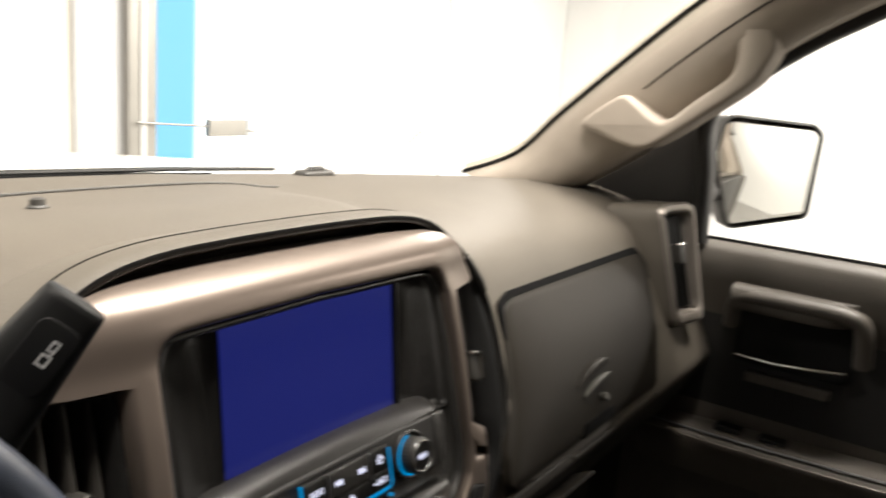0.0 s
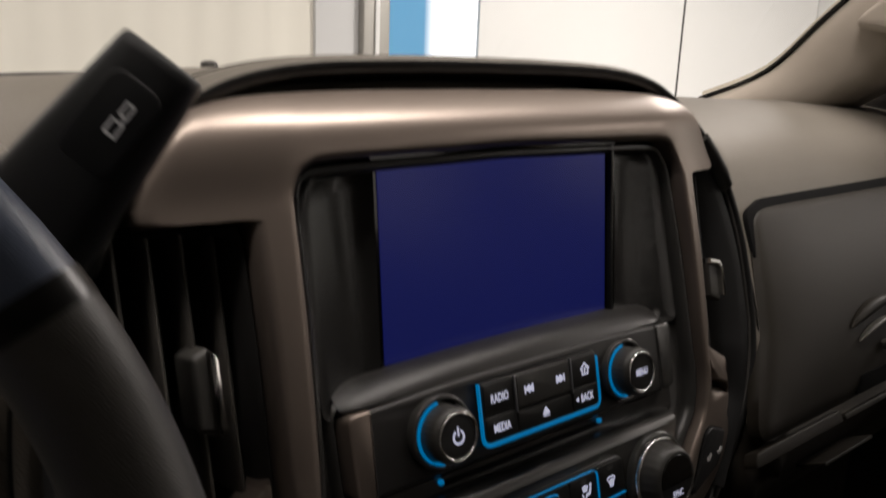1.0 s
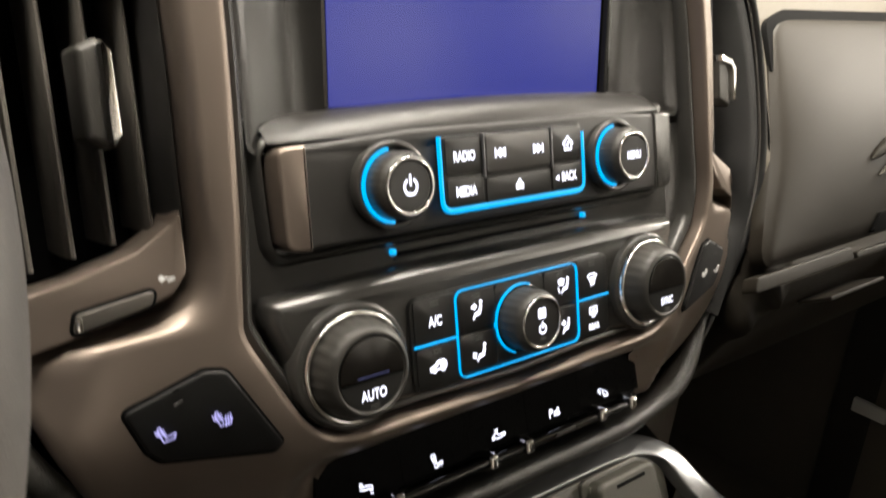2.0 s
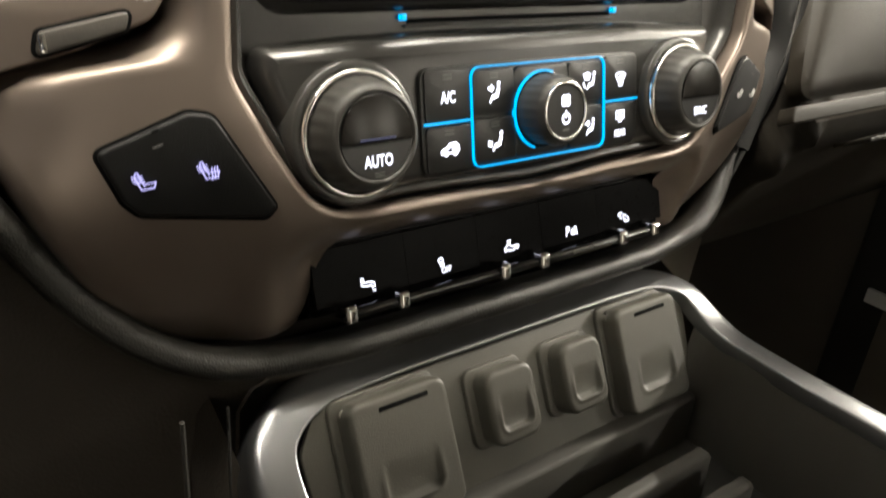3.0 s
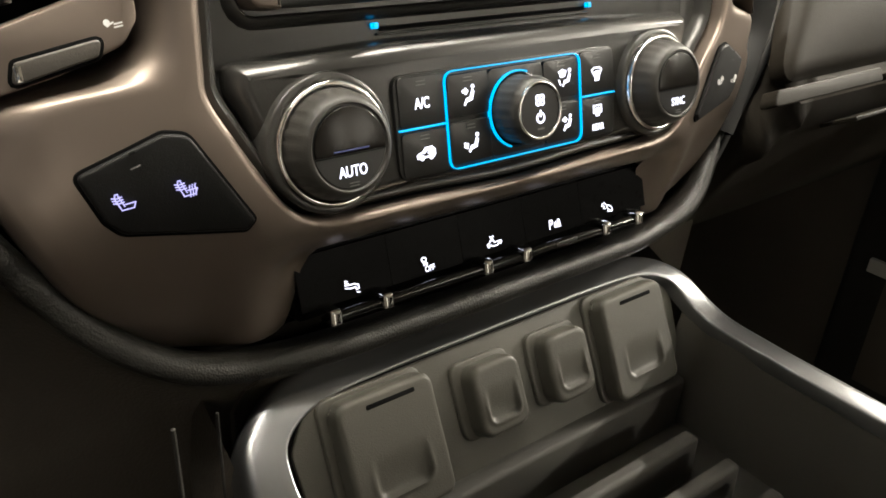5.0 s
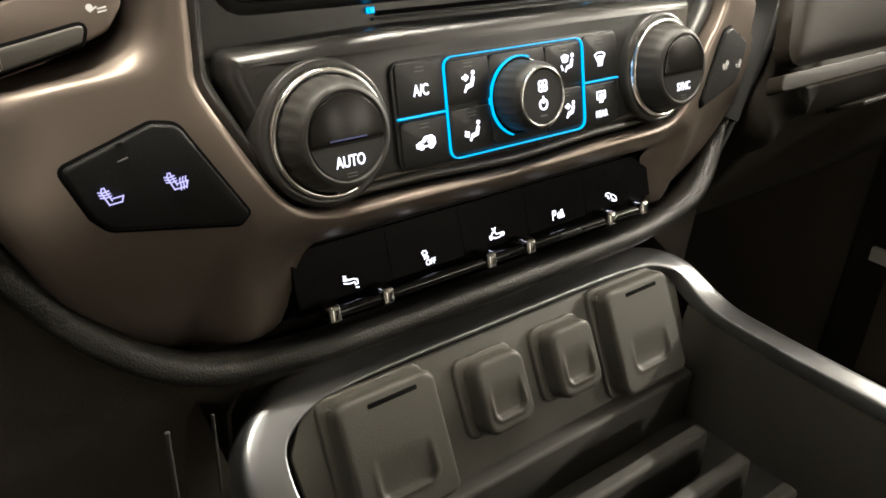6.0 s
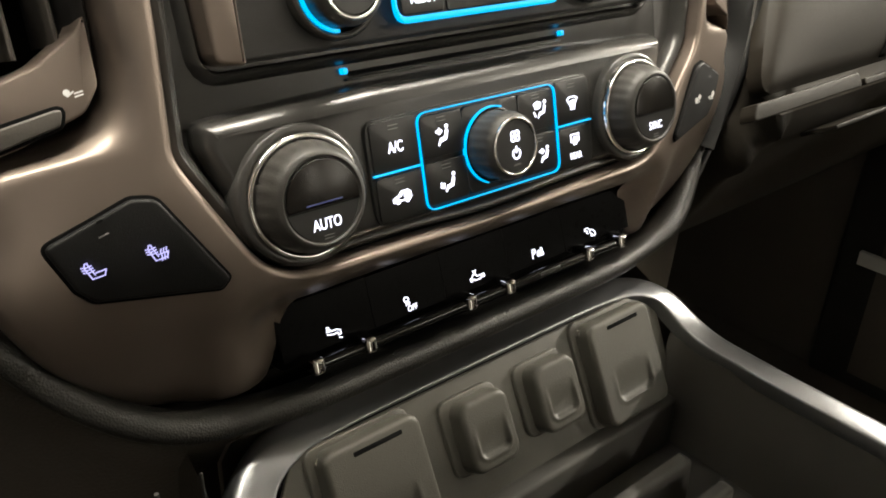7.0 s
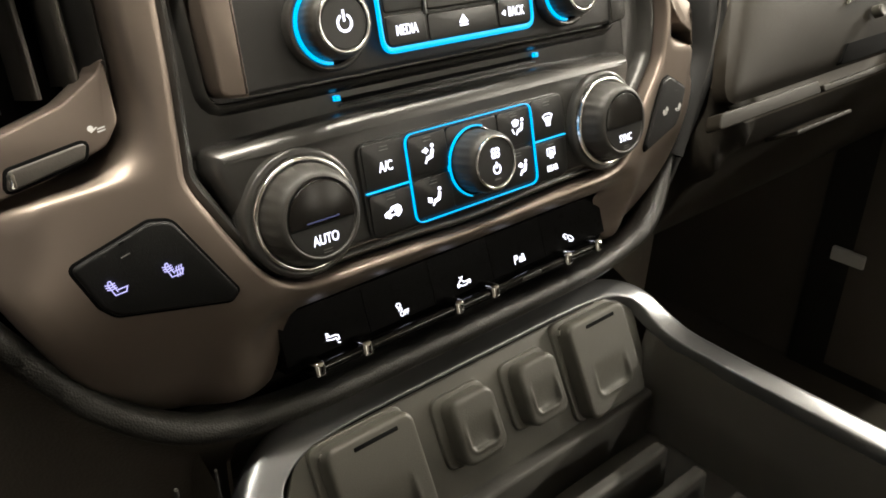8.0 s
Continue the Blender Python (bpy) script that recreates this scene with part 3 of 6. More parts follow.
    slab(bm, fillet([(-.137, .0045), (.141, .0045), (.139, .074), (-.135, .074)], .003, 3), -.02, -.0052, .0015)
    part("slot_panel", bm, CHARCOAL, rd)
    bm = bmesh.new()
    loft(bm, [[(u, v, w) for u, v in inset(out, d)] for d, w in ((-.0075, -.0056), (-.0062, -.0036), (-.0048, -.0014), (-.0036, -.0006), (-.0026, -.0014), (-.0020, -.004), (-.0018, -.012))])
    part("radio_surround", bm, CHARCOAL, rd, "rounded charcoal lip round the radio", smooth=60)
    bm = bmesh.new()
    slab(bm, rrect(0, .0128, .127, .0012, .0005), -.012, -.0034, .0006, 3)
    part("slot_lip", bm, CHARCOAL, rd)
    for s in (-1, 1):
        bm = bmesh.new()
        slab(bm, rrect(s * .064, .0164, .0027, .0025, .0005), -.008, -.0028, .0004)
        part("slot_lamp", bm, CYAN_LED, rd, "small cyan slot lamp")
    return rd


build_radio()


def build_climate():
    cl = thing("climate_panel", STACK, "charcoal climate control panel with three knobs and cyan-framed keys", "control panel")
    W = 0.0098
    out = fillet([(-.1075, -.0535), (.1075, -.0535), (.1225, -.034), (.1340, -.002), (.1325, .0088), (.06, .0110), (-.06, .0110), (-.1325, .0088), (-.1340, -.002), (-.1225, -.034)],
                 [.018, .018, .02, .014, .013, .03, .03, .013, .014, .02], 7)
    bm = bmesh.new()
    rings = []
    for d, w in ((0, -.02), (0, -.004), (.0006, .0006), (.0016, .0046), (.0034, .0074), (.0054, .0090), (.0074, W)):
        rings.append([(u, v, w - .003 * (u / .13) ** 2) for u, v in inset(out, d)])
    loft(bm, rings, True, False, True)
    part("face_panel", bm, CHARCOAL, cl, smooth=60)
    keys = [(-.0535, -.0155, .0235, .021), (-.0535, -.0375, .0235, .019), (.0535, -.0155, .0235, .021), (.0535, -.0375, .0235, .019),
            (-.0285, -.0158, .023, .0185), (-.0285, -.0365, .023, .0185), (.0285, -.0158, .023, .0185), (.0285, -.0365, .023, .0185)]
    bm = bmesh.new()
    slab(bm, rrect(0, -.0262, .134, .0445, .006, 6), W - .004, W + .0002, .0002, 3, lambda u, v: -.003 * (u / .13) ** 2)
    part("key_bed", bm, KEY, cl)
    kw = W + .0009
    for u, v, w_, h_ in keys:
        bm = bmesh.new()
        slab(bm, rrect(u, v, w_, h_, .0022), W - .002, kw, .0003, 3, lambda a, b: -.003 * (a / .13) ** 2)
        part("key", bm, KEY, cl)
        mark("key_lamp", cl, [[(-1, .35), (1, .35)], [(-1, -.35), (1, -.35)]], u, v + h_ * .36, kw - .003 * (u / .13) ** 2 + .0001, FAINT, .0004, .0022)
    bm = bmesh.new()
    slab(bm, rrect(0, -.0262, .034, .040, .004), W - .002, kw - .0003, .0006)
    part("key", bm, KEY, cl)
    # cyan frame and its two side bars
    fr = rrect(0, -.0262, .0826, .0425, .0052, 6)
    bm = bmesh.new()
    rings = [[(u, v, w) for u, v in inset(fr, d)] for d, w in ((-.00023, W), (-.00023, kw + .0004), (.0, kw + .0005), (.00023, kw + .0004), (.00023, W))]
    loft(bm, rings)
    part("light_frame", bm, CYAN_LED, cl, "cyan light frame")
    for s in (-1, 1):
        bm = bmesh.new()
        slab(bm, rrect(s * .0538, -.0266, .0245, .0007, .0003), W - .002, kw + .0002, .0003)
        part("light_bar", bm, CYAN_LED, cl, "cyan light bar")
    letters("legend", "A/C", -.0535, -.0165, kw - .0004 + .0001, .0047, WHITE_LED, cl, .72, .00008)
    mark("legend", cl, CAR, -.0535, -.0380, kw - .0004, WHITE_LED, .00065, .0030)
    mark("legend", cl, SEAT_AIR, -.0285, -.0165, kw, WHITE_LED, .0009, .0034, SEAT_DOTS)
    mark("legend", cl, SEAT_FEET, -.0285, -.0375, kw, WHITE_LED, .0009, .0034, FEET_DOTS)
    mark("legend", cl, SEAT_GLASS, .0310, -.0160, kw, WHITE_LED, .0007, .0034, FEET_DOTS)
    mark("legend", cl, SEAT_AIR, .0315, -.0375, kw, WHITE_LED, .0009, .0030, SEAT_DOTS)
    mark("legend", cl, DEFROST, .0535, -.0165, kw - .0004, WHITE_LED, .0006, .0032)
    mark("legend", cl, REARG, .0535, -.0345, kw - .0004, WHITE_LED, .0006, .0028)
    letters("legend", "REAR", .0535, -.0428, kw - .0004 + .0001, .0034, WHITE_LED, cl, .75, .00003)
    for s, text in ((-1, "AUTO"), (1, "SYNC")):
        u, v = s * .0985, -.0262
        ring_part("knob_collar", cl, u, v, .0240, .0280, W - .01, W + .0020, CHARCOAL)
        ring_part("knob_ring", cl, u, v, .0226, .0246, W - .006, W + .0044, CHROME, "chrome ring")
        k = knob(cl, u, v, W - .001, .0224, .0184, .0165, .0163, 26, .0005)
        disc("knob_cap", k, u, v, .0162, W + .008, W + .0150, KEY)
        bm = bmesh.new()
        moon = [(u + .0156 * math.cos(radians(-8 + 196 * i / 36)), v + .0156 * math.sin(radians(-8 + 196 * i / 36))) for i in range(37)]
        slab(bm, moon, W + .012, W + .0157, .0005, 3)
        part("knob_display", bm, LENS, k, "unlit gloss display window")
        mark("divider", k, [[(-.0154, -.0026), (.0154, -.0026)]], u, v, W + .0151, GAP, .0004, 1)
        letters("legend", text, u, v - .0092, W + .0152, .0044 if s < 0 else .0041, WHITE_LED, k, .74, .00003)
        mark("key_lamp", k, [[(-1, .3), (1, .3)], [(-1, -.3), (1, -.3)]], u, v - .0142, W + .0151, FAINT, .0004, .002)
        if s < 0:
            mark("display_bar", k, [[(-.0075, 0), (.0075, 0)]], u, v - .0008, W + .0157, DIM_LED, .0006, 1)
    u, v = 0, -.0262
    bm = bmesh.new()
    arc(bm, u, v, .0171, .0178, 70, 250, W, kw + .001)
    part("light_ring", bm, CYAN_LED, cl, "cyan light arc")
    ring_part("knob_collar", cl, u, v, .0158, .0172, W - .002, kw + .0006, GLOSS)
    k = knob(cl, u, v, W, .0157, .0138, .0155, .0125, 24, .0005)
    ring_part("knob_ring", k, u, v, .0119, .0131, W + .01, W + .0161, CHROME, "chrome ring")
    disc("knob_cap", k, u, v, .0119, W + .008, W + .0154, KEY)
    mark("legend", k, FAN, u, v + .0046, W + .0156, WHITE_LED, .0006, .0022)
    mark("legend", k, POWER, u, v - .0030, W + .0156, WHITE_LED, .0007, .0024)
    mark("key_lamp", k, [[(-1, 0), (1, 0)]], u, v - .0082, W + .0155, FAINT, .0008, .0016)
    return cl


build_climate()


def build_heater_switch(side):
    sw = thing("seat_heater_switch", STACK, "black two-button seat heater switch set in the taupe bezel", "switch", "seat heater switches")
    poly = fillet([(-.1915, -.0230), (-.1845, -.0405), (-.1795, -.0460), (-.1375, -.0525), (-.1343, -.0487), (-.1545, -.0135), (-.1625, -.0120)], [.003, .005, .006, .002, .002, .006, .005], 5)
    if side > 0:
        poly = mirror2(poly)
    bm = bmesh.new()
    slab(bm, inset(poly, -.0012), -.02, -.0006, .0004, 2, lambda u, v: bezel_w(u, v) + .0012)
    part("gap", bm, GAP, sw)
    bm = bmesh.new()
    slab(bm, poly, -.01, .0014, .0014, 3, lambda u, v: bezel_w(u, v) + .0012)
    plate = part("plate", bm, MATTE, sw)
    for nu, nv, nw in ((-.1735, -.0172, .0012), (-.1730, -.0225, .0030)):
        mark("key_notch" if nw < .002 else "key_lamp", plate, [[(-nw / 2 * -side, 0), (nw / 2 * -side, nw * .25)]], nu * -side, nv, bezel_w(nu, nv) + .0027, GAP if nw < .002 else FAINT, .0010 if nw < .002 else .0005, 1)
    for i, (u, v, sy) in enumerate(((-.1780, -.0335, SEAT), (-.1575, -.0320, SEAT2))):
        uu = u * -side
        mark("legend", plate, [[(x * (1 if side < 0 else -1), y) for x, y in ln] for ln in sy], uu, v, bezel_w(uu, v) + .0029, VIOLET_LED if side < 0 else PAINTED, .00042, .0029 if side < 0 else .0021)
    return sw


build_heater_switch(-1)
build_heater_switch(1)


def build_strip():
    st = thing("switch_strip", STACK, "gloss black row of five switches with chrome clips", "switch panel")
    bm = bmesh.new()
    poly = fillet([(-.1115, -.1060), (.1195, -.1060), (.1200, -.090), (.116, -.074), (-.107, -.074), (-.1125, -.090)], [.004, .004, .008, .006, .006, .008], 4)
    slab(bm, poly, -.03, -.0175, .0005)
    part("channel", bm, STRIPB, st)

    def face(u, v):
        return -.0148 + (-.079 - v) * .12
    for i in range(5):
        u = -.0845 + i * .0423
        bm = bmesh.new()
        key = fillet([(u - .0211 - .005 * (i == 0), -.1005), (u + .0211 + .011 * (i == 4), -.1005), (u + .0211 + .011 * (i == 4), -.0760), (u - .0211 - .005 * (i == 0), -.0760)], .0002, 2)
        slab(bm, key, -.01, .0, .0001, 1, face)
        kb = part("switch_key", bm, STRIPB, st)
        sym = (PEDAL, SKID, TRUCK, PDC, HILL)[i]
        b2 = bmesh.new()
        for line in sym:
            stroke(b2, [(u + x * .0029, -.0952 + y * .0031) for x, y in line], .00045, 0, .0002)
        for vert in b2.verts:
            vert.co.z += face(vert.co.x, vert.co.y) + .0001
        part("legend", b2, WHITE_LED, kb)
        if i == 3:
            b = letters("legend", "P", u - .0025, -.0952, 0, .0056, WHITE_LED, kb, .8, .0)
            b.data.transform(Matrix.Translation((0, 0, face(u, -.0952) + .0002)))
        if i == 1:
            b = letters("legend", "OFF", u + .0008, -.0978, 0, .0030, WHITE_LED, kb, .8, .0)
            b.data.transform(Matrix.Translation((0, 0, face(u, -.0978) + .0002)))
    # rod below the keys, held by chrome clips
    bm = bmesh.new()
    tube(bm, [Vector((u, -.1035, -.0055)) for u in (-.101, -.05, 0, .05, .101)], oval(.0026, .0026, 12), (0, 0, 1))
    part("rod", bm, GLOSS, st)
    for u in (-.0995, -.0725, -.013, .013, .0725, .0995):
        bm = bmesh.new()
        slab(bm, rrect(u, -.1028, .0056, .0080, .0018), -.012, -.0006, .0026, 5)
        part("clip", bm, CHROME, st, "chrome clip")
    bm = bmesh.new()
    slab(bm, rrect(.042, -.1032, .016, .0026, .001), -.008, -.0028, .0006)
    part("marker", bm, CHARCOAL, st)
    return st


build_strip()

LOOP = [(0, .2345), (.06, .2340), (.115, .2315), (.155, .2235), (.183, .2075), (.206, .183), (.226, .148), (.240, .108), (.2455, .065), (.2445, .028), (.237, -.005), (.2245, -.036),
        (.209, -.063), (.1925, -.0865), (.172, -.1045), (.150, -.1145), (.122, -.1190), (.08, -.1200), (.04, -.1203), (0, -.1205)]
LOOP = LOOP + [(-u, v) for u, v in reversed(LOOP[1:-1])]
LOOP = [(u + (.010 * smoothstep(.215, .16, v) * smoothstep(-.05, .02, v) if u > .1 else 0), v) for u, v in LOOP]  # wider beside the passenger's vent
LOOP = [tuple(p) for p in smooth_path(LOOP, 5, True)]


def trim_w(u, v):
    lobe = smoothstep(.09, .14, abs(u)) * smoothstep(-.05, -.08, v)
    return -.004 if v > .15 else (-.005 * lobe + -.016 * smoothstep(.15, .23, abs(u)) + (-.008 if v < -.05 else -.004))


def build_trim():
    tr = thing("stack_trim", STACK, "pebbled black trim ring round the centre stack", "trim")
    path = [p for p in LOOP if p[1] < .19]
    bm = bmesh.new()
    pts = [Vector((u, v, trim_w(u, v) - .004)) for u, v in path]

    def prof(t):
        k = smoothstep(0, .14, t) * smoothstep(0, .14, 1 - t)
        return oval(.0045 + .0020 * k, .009 + .002 * k, 16, 0, -.002, .8)
    tube(bm, pts, prof, (0, 0, 1))
    part("trim_ring", bm, TRIM, tr, smooth=70)
    # black band between the passenger's vent and the ring
    run = [p for p in LOOP if p[0] > .13 and -.075 < p[1] < .222]
    rings = []
    for k, w in ((-.06, -.030), (0, -.014), (.12, -.0105), (.35, -.0125), (.75, -.0185), (.95, -.0235), (1, -.028), (1, -.055)):
        ring = []
        for i, (u, v) in enumerate(run):
            (u0, v0), (u1, v1) = run[max(i - 1, 0)], run[min(i + 1, len(run) - 1)]
            n = Vector((v1 - v0, u0 - u1)).normalized()
            wide = (.012 + .022 * smoothstep(.205, .15, v) * smoothstep(-.02, .03, v)) * k
            ring.append((u + n.x * wide, v + n.y * wide, w + .007 * smoothstep(.16, .22, v)))
        rings.append(ring)
    bm = bmesh.new()
    loft(bm, rings, False)
    part("side_band", bm, MATTE, tr, "smooth black band beside the vent", smooth=70)
    # The well's shade is a near-black sheet set behind the bezel.
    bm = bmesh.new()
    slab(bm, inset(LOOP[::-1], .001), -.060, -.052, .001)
    part("well", bm, GAP, tr, "near-black sheet for the shade behind the bezel")
    return tr


build_trim()


def build_vent(m, mirrored):
    """Tall air vent: sloped housing, upright slats, a sliding tab with a chrome edge and a thumb lever."""
    vt = thing("air_vent", m, "tall black air vent with upright slats and a chrome-edged tab", "air vent", "dashboard vents")
    s = -1 if mirrored else 1

    def fl(poly):
        return [(-u, v) for u, v in reversed(poly)] if mirrored else poly
    hole = fillet([(-.2295, .006), (-.187, .0115), (-.1676, .0182), (-.1614, .027), (-.1592, .047), (-.1584, .106), (-.1594, .157), (-.1628, .1625), (-.208, .166), (-.226, .140), (-.2365, .10), (-.2405, .05), (-.2365, .02)],
                  [.004, .01, .008, .008, .01, .02, .005, .004, .006, .02, .02, .02, .01], 4)
    bm = bmesh.new()
    rings = [[(u, v, w - .020 * smoothstep(.163, .205, abs(u)) * (w > -.03)) for u, v in inset(fl(hole), d)] for d, w in ((0, -.014), (0, -.0015), (.0007, -.0008), (.0017, -.003), (.003, -.012), (.004, -.05))]
    loft(bm, rings)
    part("housing", bm, BLACK, vt)
    # taupe chin below the slats, sloping in
    chin = fillet([(-.2235, .0012), (-.188, .0104), (-.1682, .0182), (-.1622, .0265), (-.1600, .050), (-.1640, .0440), (-.178, .0350), (-.200, .0280), (-.2265, .0215)], [.003, .006, .008, .008, .001, .004, .01, .01, .003], 4)

    def chin_w(u, v):
        return bezel_w(u, v) - .0022 - .007 * smoothstep(.020, .046, v)
    if mirrored:
        chin = [(max(u, -.190), v) for u, v in chin]
    bm = bmesh.new()
    slab(bm, fl(chin), -.02, .0, .001, 3, chin_w)
    part("chin", bm, TAUPE, vt, "taupe chin", smooth=60)
    if not mirrored:
        lev = fillet([(-.2030, .0082), (-.1765, .0152), (-.1745, .0212), (-.2010, .0158)], .0018, 4)
        bm = bmesh.new()
        slab(bm, fl(inset(lev, -.0012)), -.01, .0004, .0003, 2, chin_w)
        part("lever_slot", bm, GAP, vt)
        bm = bmesh.new()
        slab(bm, fl(lev), -.005, .0012, .0008, 3, chin_w)
        lv = part("lever", bm, SLAT, vt)
        bm = bmesh.new()
        slab(bm, rrect(-.2005, .0122, .0024, .0056, .0008), -.004, .0018, .0005, 2, chin_w)
        part("lever_edge", bm, CHROME, lv, "chrome edge")
        mark("legend", vt, [[(0, 0), (1, .6)], [(1.2, .3), (2.4, .5)], [(1.2, -.2), (2.4, 0)]], -.1735, .0245, chin_w(.172, .0245) + .0013, PAINTED, .0005, .0020, [(0, .6, .55)])
    for i in range(2 if mirrored else 0, 5):
        u = -.2262 + .0148 * i
        bm = bmesh.new()
        poly = [(-.0017, .029 + .0028 * i), (.0017, .029 + .0028 * i), (.0017, .162), (-.0017, .162)]
        rings = []
        for w, k in ((-.056, .35), (-.038, .9), (-.022, 1), (-.0170, .8), (-.0158, .25)):
            rings.append([(s * (u + x * k), v, w) for x, v in poly])
        loft(bm, rings, True, True, True)
        # Same slats on both sides; the passenger's are blackened to look shaded.
        part("slat", bm, BLACK if mirrored else SLAT, vt)
    if mirrored:
        tab = [(.189, .074), (.2005, .068), (.2035, .072), (.2035, .092), (.2005, .0965), (.189, .1005)]
        edge = [(.189, .1012), (.2005, .0980), (.2047, .0925), (.2047, .072), (.2022, .072), (.2018, .0912), (.1995, .0948), (.189, .0975)]
        lift = -.0065
    else:
        tab = fillet([(-.1890, .077), (-.1805, .072), (-.1775, .078), (-.1775, .107), (-.1805, .113), (-.1890, .109)], .003, 4)
        edge = fillet([(-.1815, .0725), (-.1770, .078), (-.1770, .107), (-.1815, .1125), (-.1795, .107), (-.1795, .078)], .001, 3)
        lift = -.0035
    bm = bmesh.new()
    slab(bm, tab, -.022, lift, .002 if mirrored else .003, 4)
    tb = part("tab", bm, RUBBER, vt)
    bm = bmesh.new()
    slab(bm, edge if not mirrored else edge[::-1], -.012, lift + .0027, .0005 if mirrored else .0009, 3)
    part("tab_edge", bm, CHROME, tb, "chrome edge")
    return vt


build_vent(STACK, False)
build_vent(STACK @ Matrix.Translation((.0115, 0, 0)), True)

# ---- dashboard ----


def stack_at(u, v, w):
    return STACK @ Vector((u, v, w))


TOP_HALF = sorted([(u, v) for u, v in LOOP if u >= -1e-6 and v > .02], key=lambda p: p[0])


def loop_v(u):
    """Height of the trim loop's upper side above the stack's axis at |u|."""
    a = abs(u)
    for (u0, v0), (u1, v1) in zip(TOP_HALF, TOP_HALF[1:]):
        if u0 <= a <= u1:
            return v0 + (v1 - v0) * (a - u0) / max(u1 - u0, 1e-6)
    return .06


def glass_base(x):
    return 0.585 - 0.27 * abs(x) ** 1.6, 1.586 - 0.022 * abs(x) ** 1.3


def side_profile(x):
    yb, zb = glass_base(x)
    d = smoothstep(.25, .8, abs(x)) * .012
    return [(yb, zb), (yb * .75 + .05, 1.589 - d * 1.2), (.30, 1.592 - d), (.22, 1.588 - d), (.165, 1.580 - d), (.125, 1.567 - d), (.100, 1.550 - d * .5), (.084, 1.532), (.071, 1.512),
            (.040, 1.459), (.006, 1.398), (-.015, 1.356), (-.020, 1.338), (-.013, 1.314), (.006, 1.284), (.040, 1.232), (.12, 1.16)]


def middle_profile(x):
    yb, zb = glass_base(x)
    v = loop_v(min(abs(x), .238))
    pts = [(yb, zb), (yb * .75 + .05, 1.594), (.30, 1.606), (.205, 1.614), (.15, 1.6165)]
    drop = .2355 - v
    for w, dv in ((-.056, .0100), (-.046, .0070), (-.040, .0020), (-.045, -.006), (-.052, -.012), (-.06, -.02), (-.066, -.04)):
        p = stack_at(0, v + dv, w)
        pts.append((p.y, p.z))
    for vv in (.04, .0, -.05, -.10, -.14):
        p = stack_at(0, min(vv, v - .05), -.068)
        pts.append((p.y, p.z))
    for i in (2, 3, 4):
        pts[i] = (pts[i][0], pts[i][1] - drop * (.12, .25, .5)[i - 2])
    return pts


def dash_profile(x):
    top, low = smoothstep(.20, .285, abs(x)), smoothstep(.232, .266, abs(x)) if x > 0 else smoothstep(.20, .285, abs(x))
    m, s = middle_profile(x), side_profile(x)
    out = []
    for i, (a, c) in enumerate(zip(m, s)):
        b = top + (low - top) * smoothstep(6, 10, i)
        if x > 0 and i >= 10:
            b = max(b, smoothstep(.242, .264, x) if i == 10 else smoothstep(.240, .262, x) if i == 11 else smoothstep(.222, .246, x) if i == 12 else smoothstep(.205, .230, x))
        out.append((a[0] + (c[0] - a[0]) * b, a[1] + (c[1] - a[1]) * b))
    return out


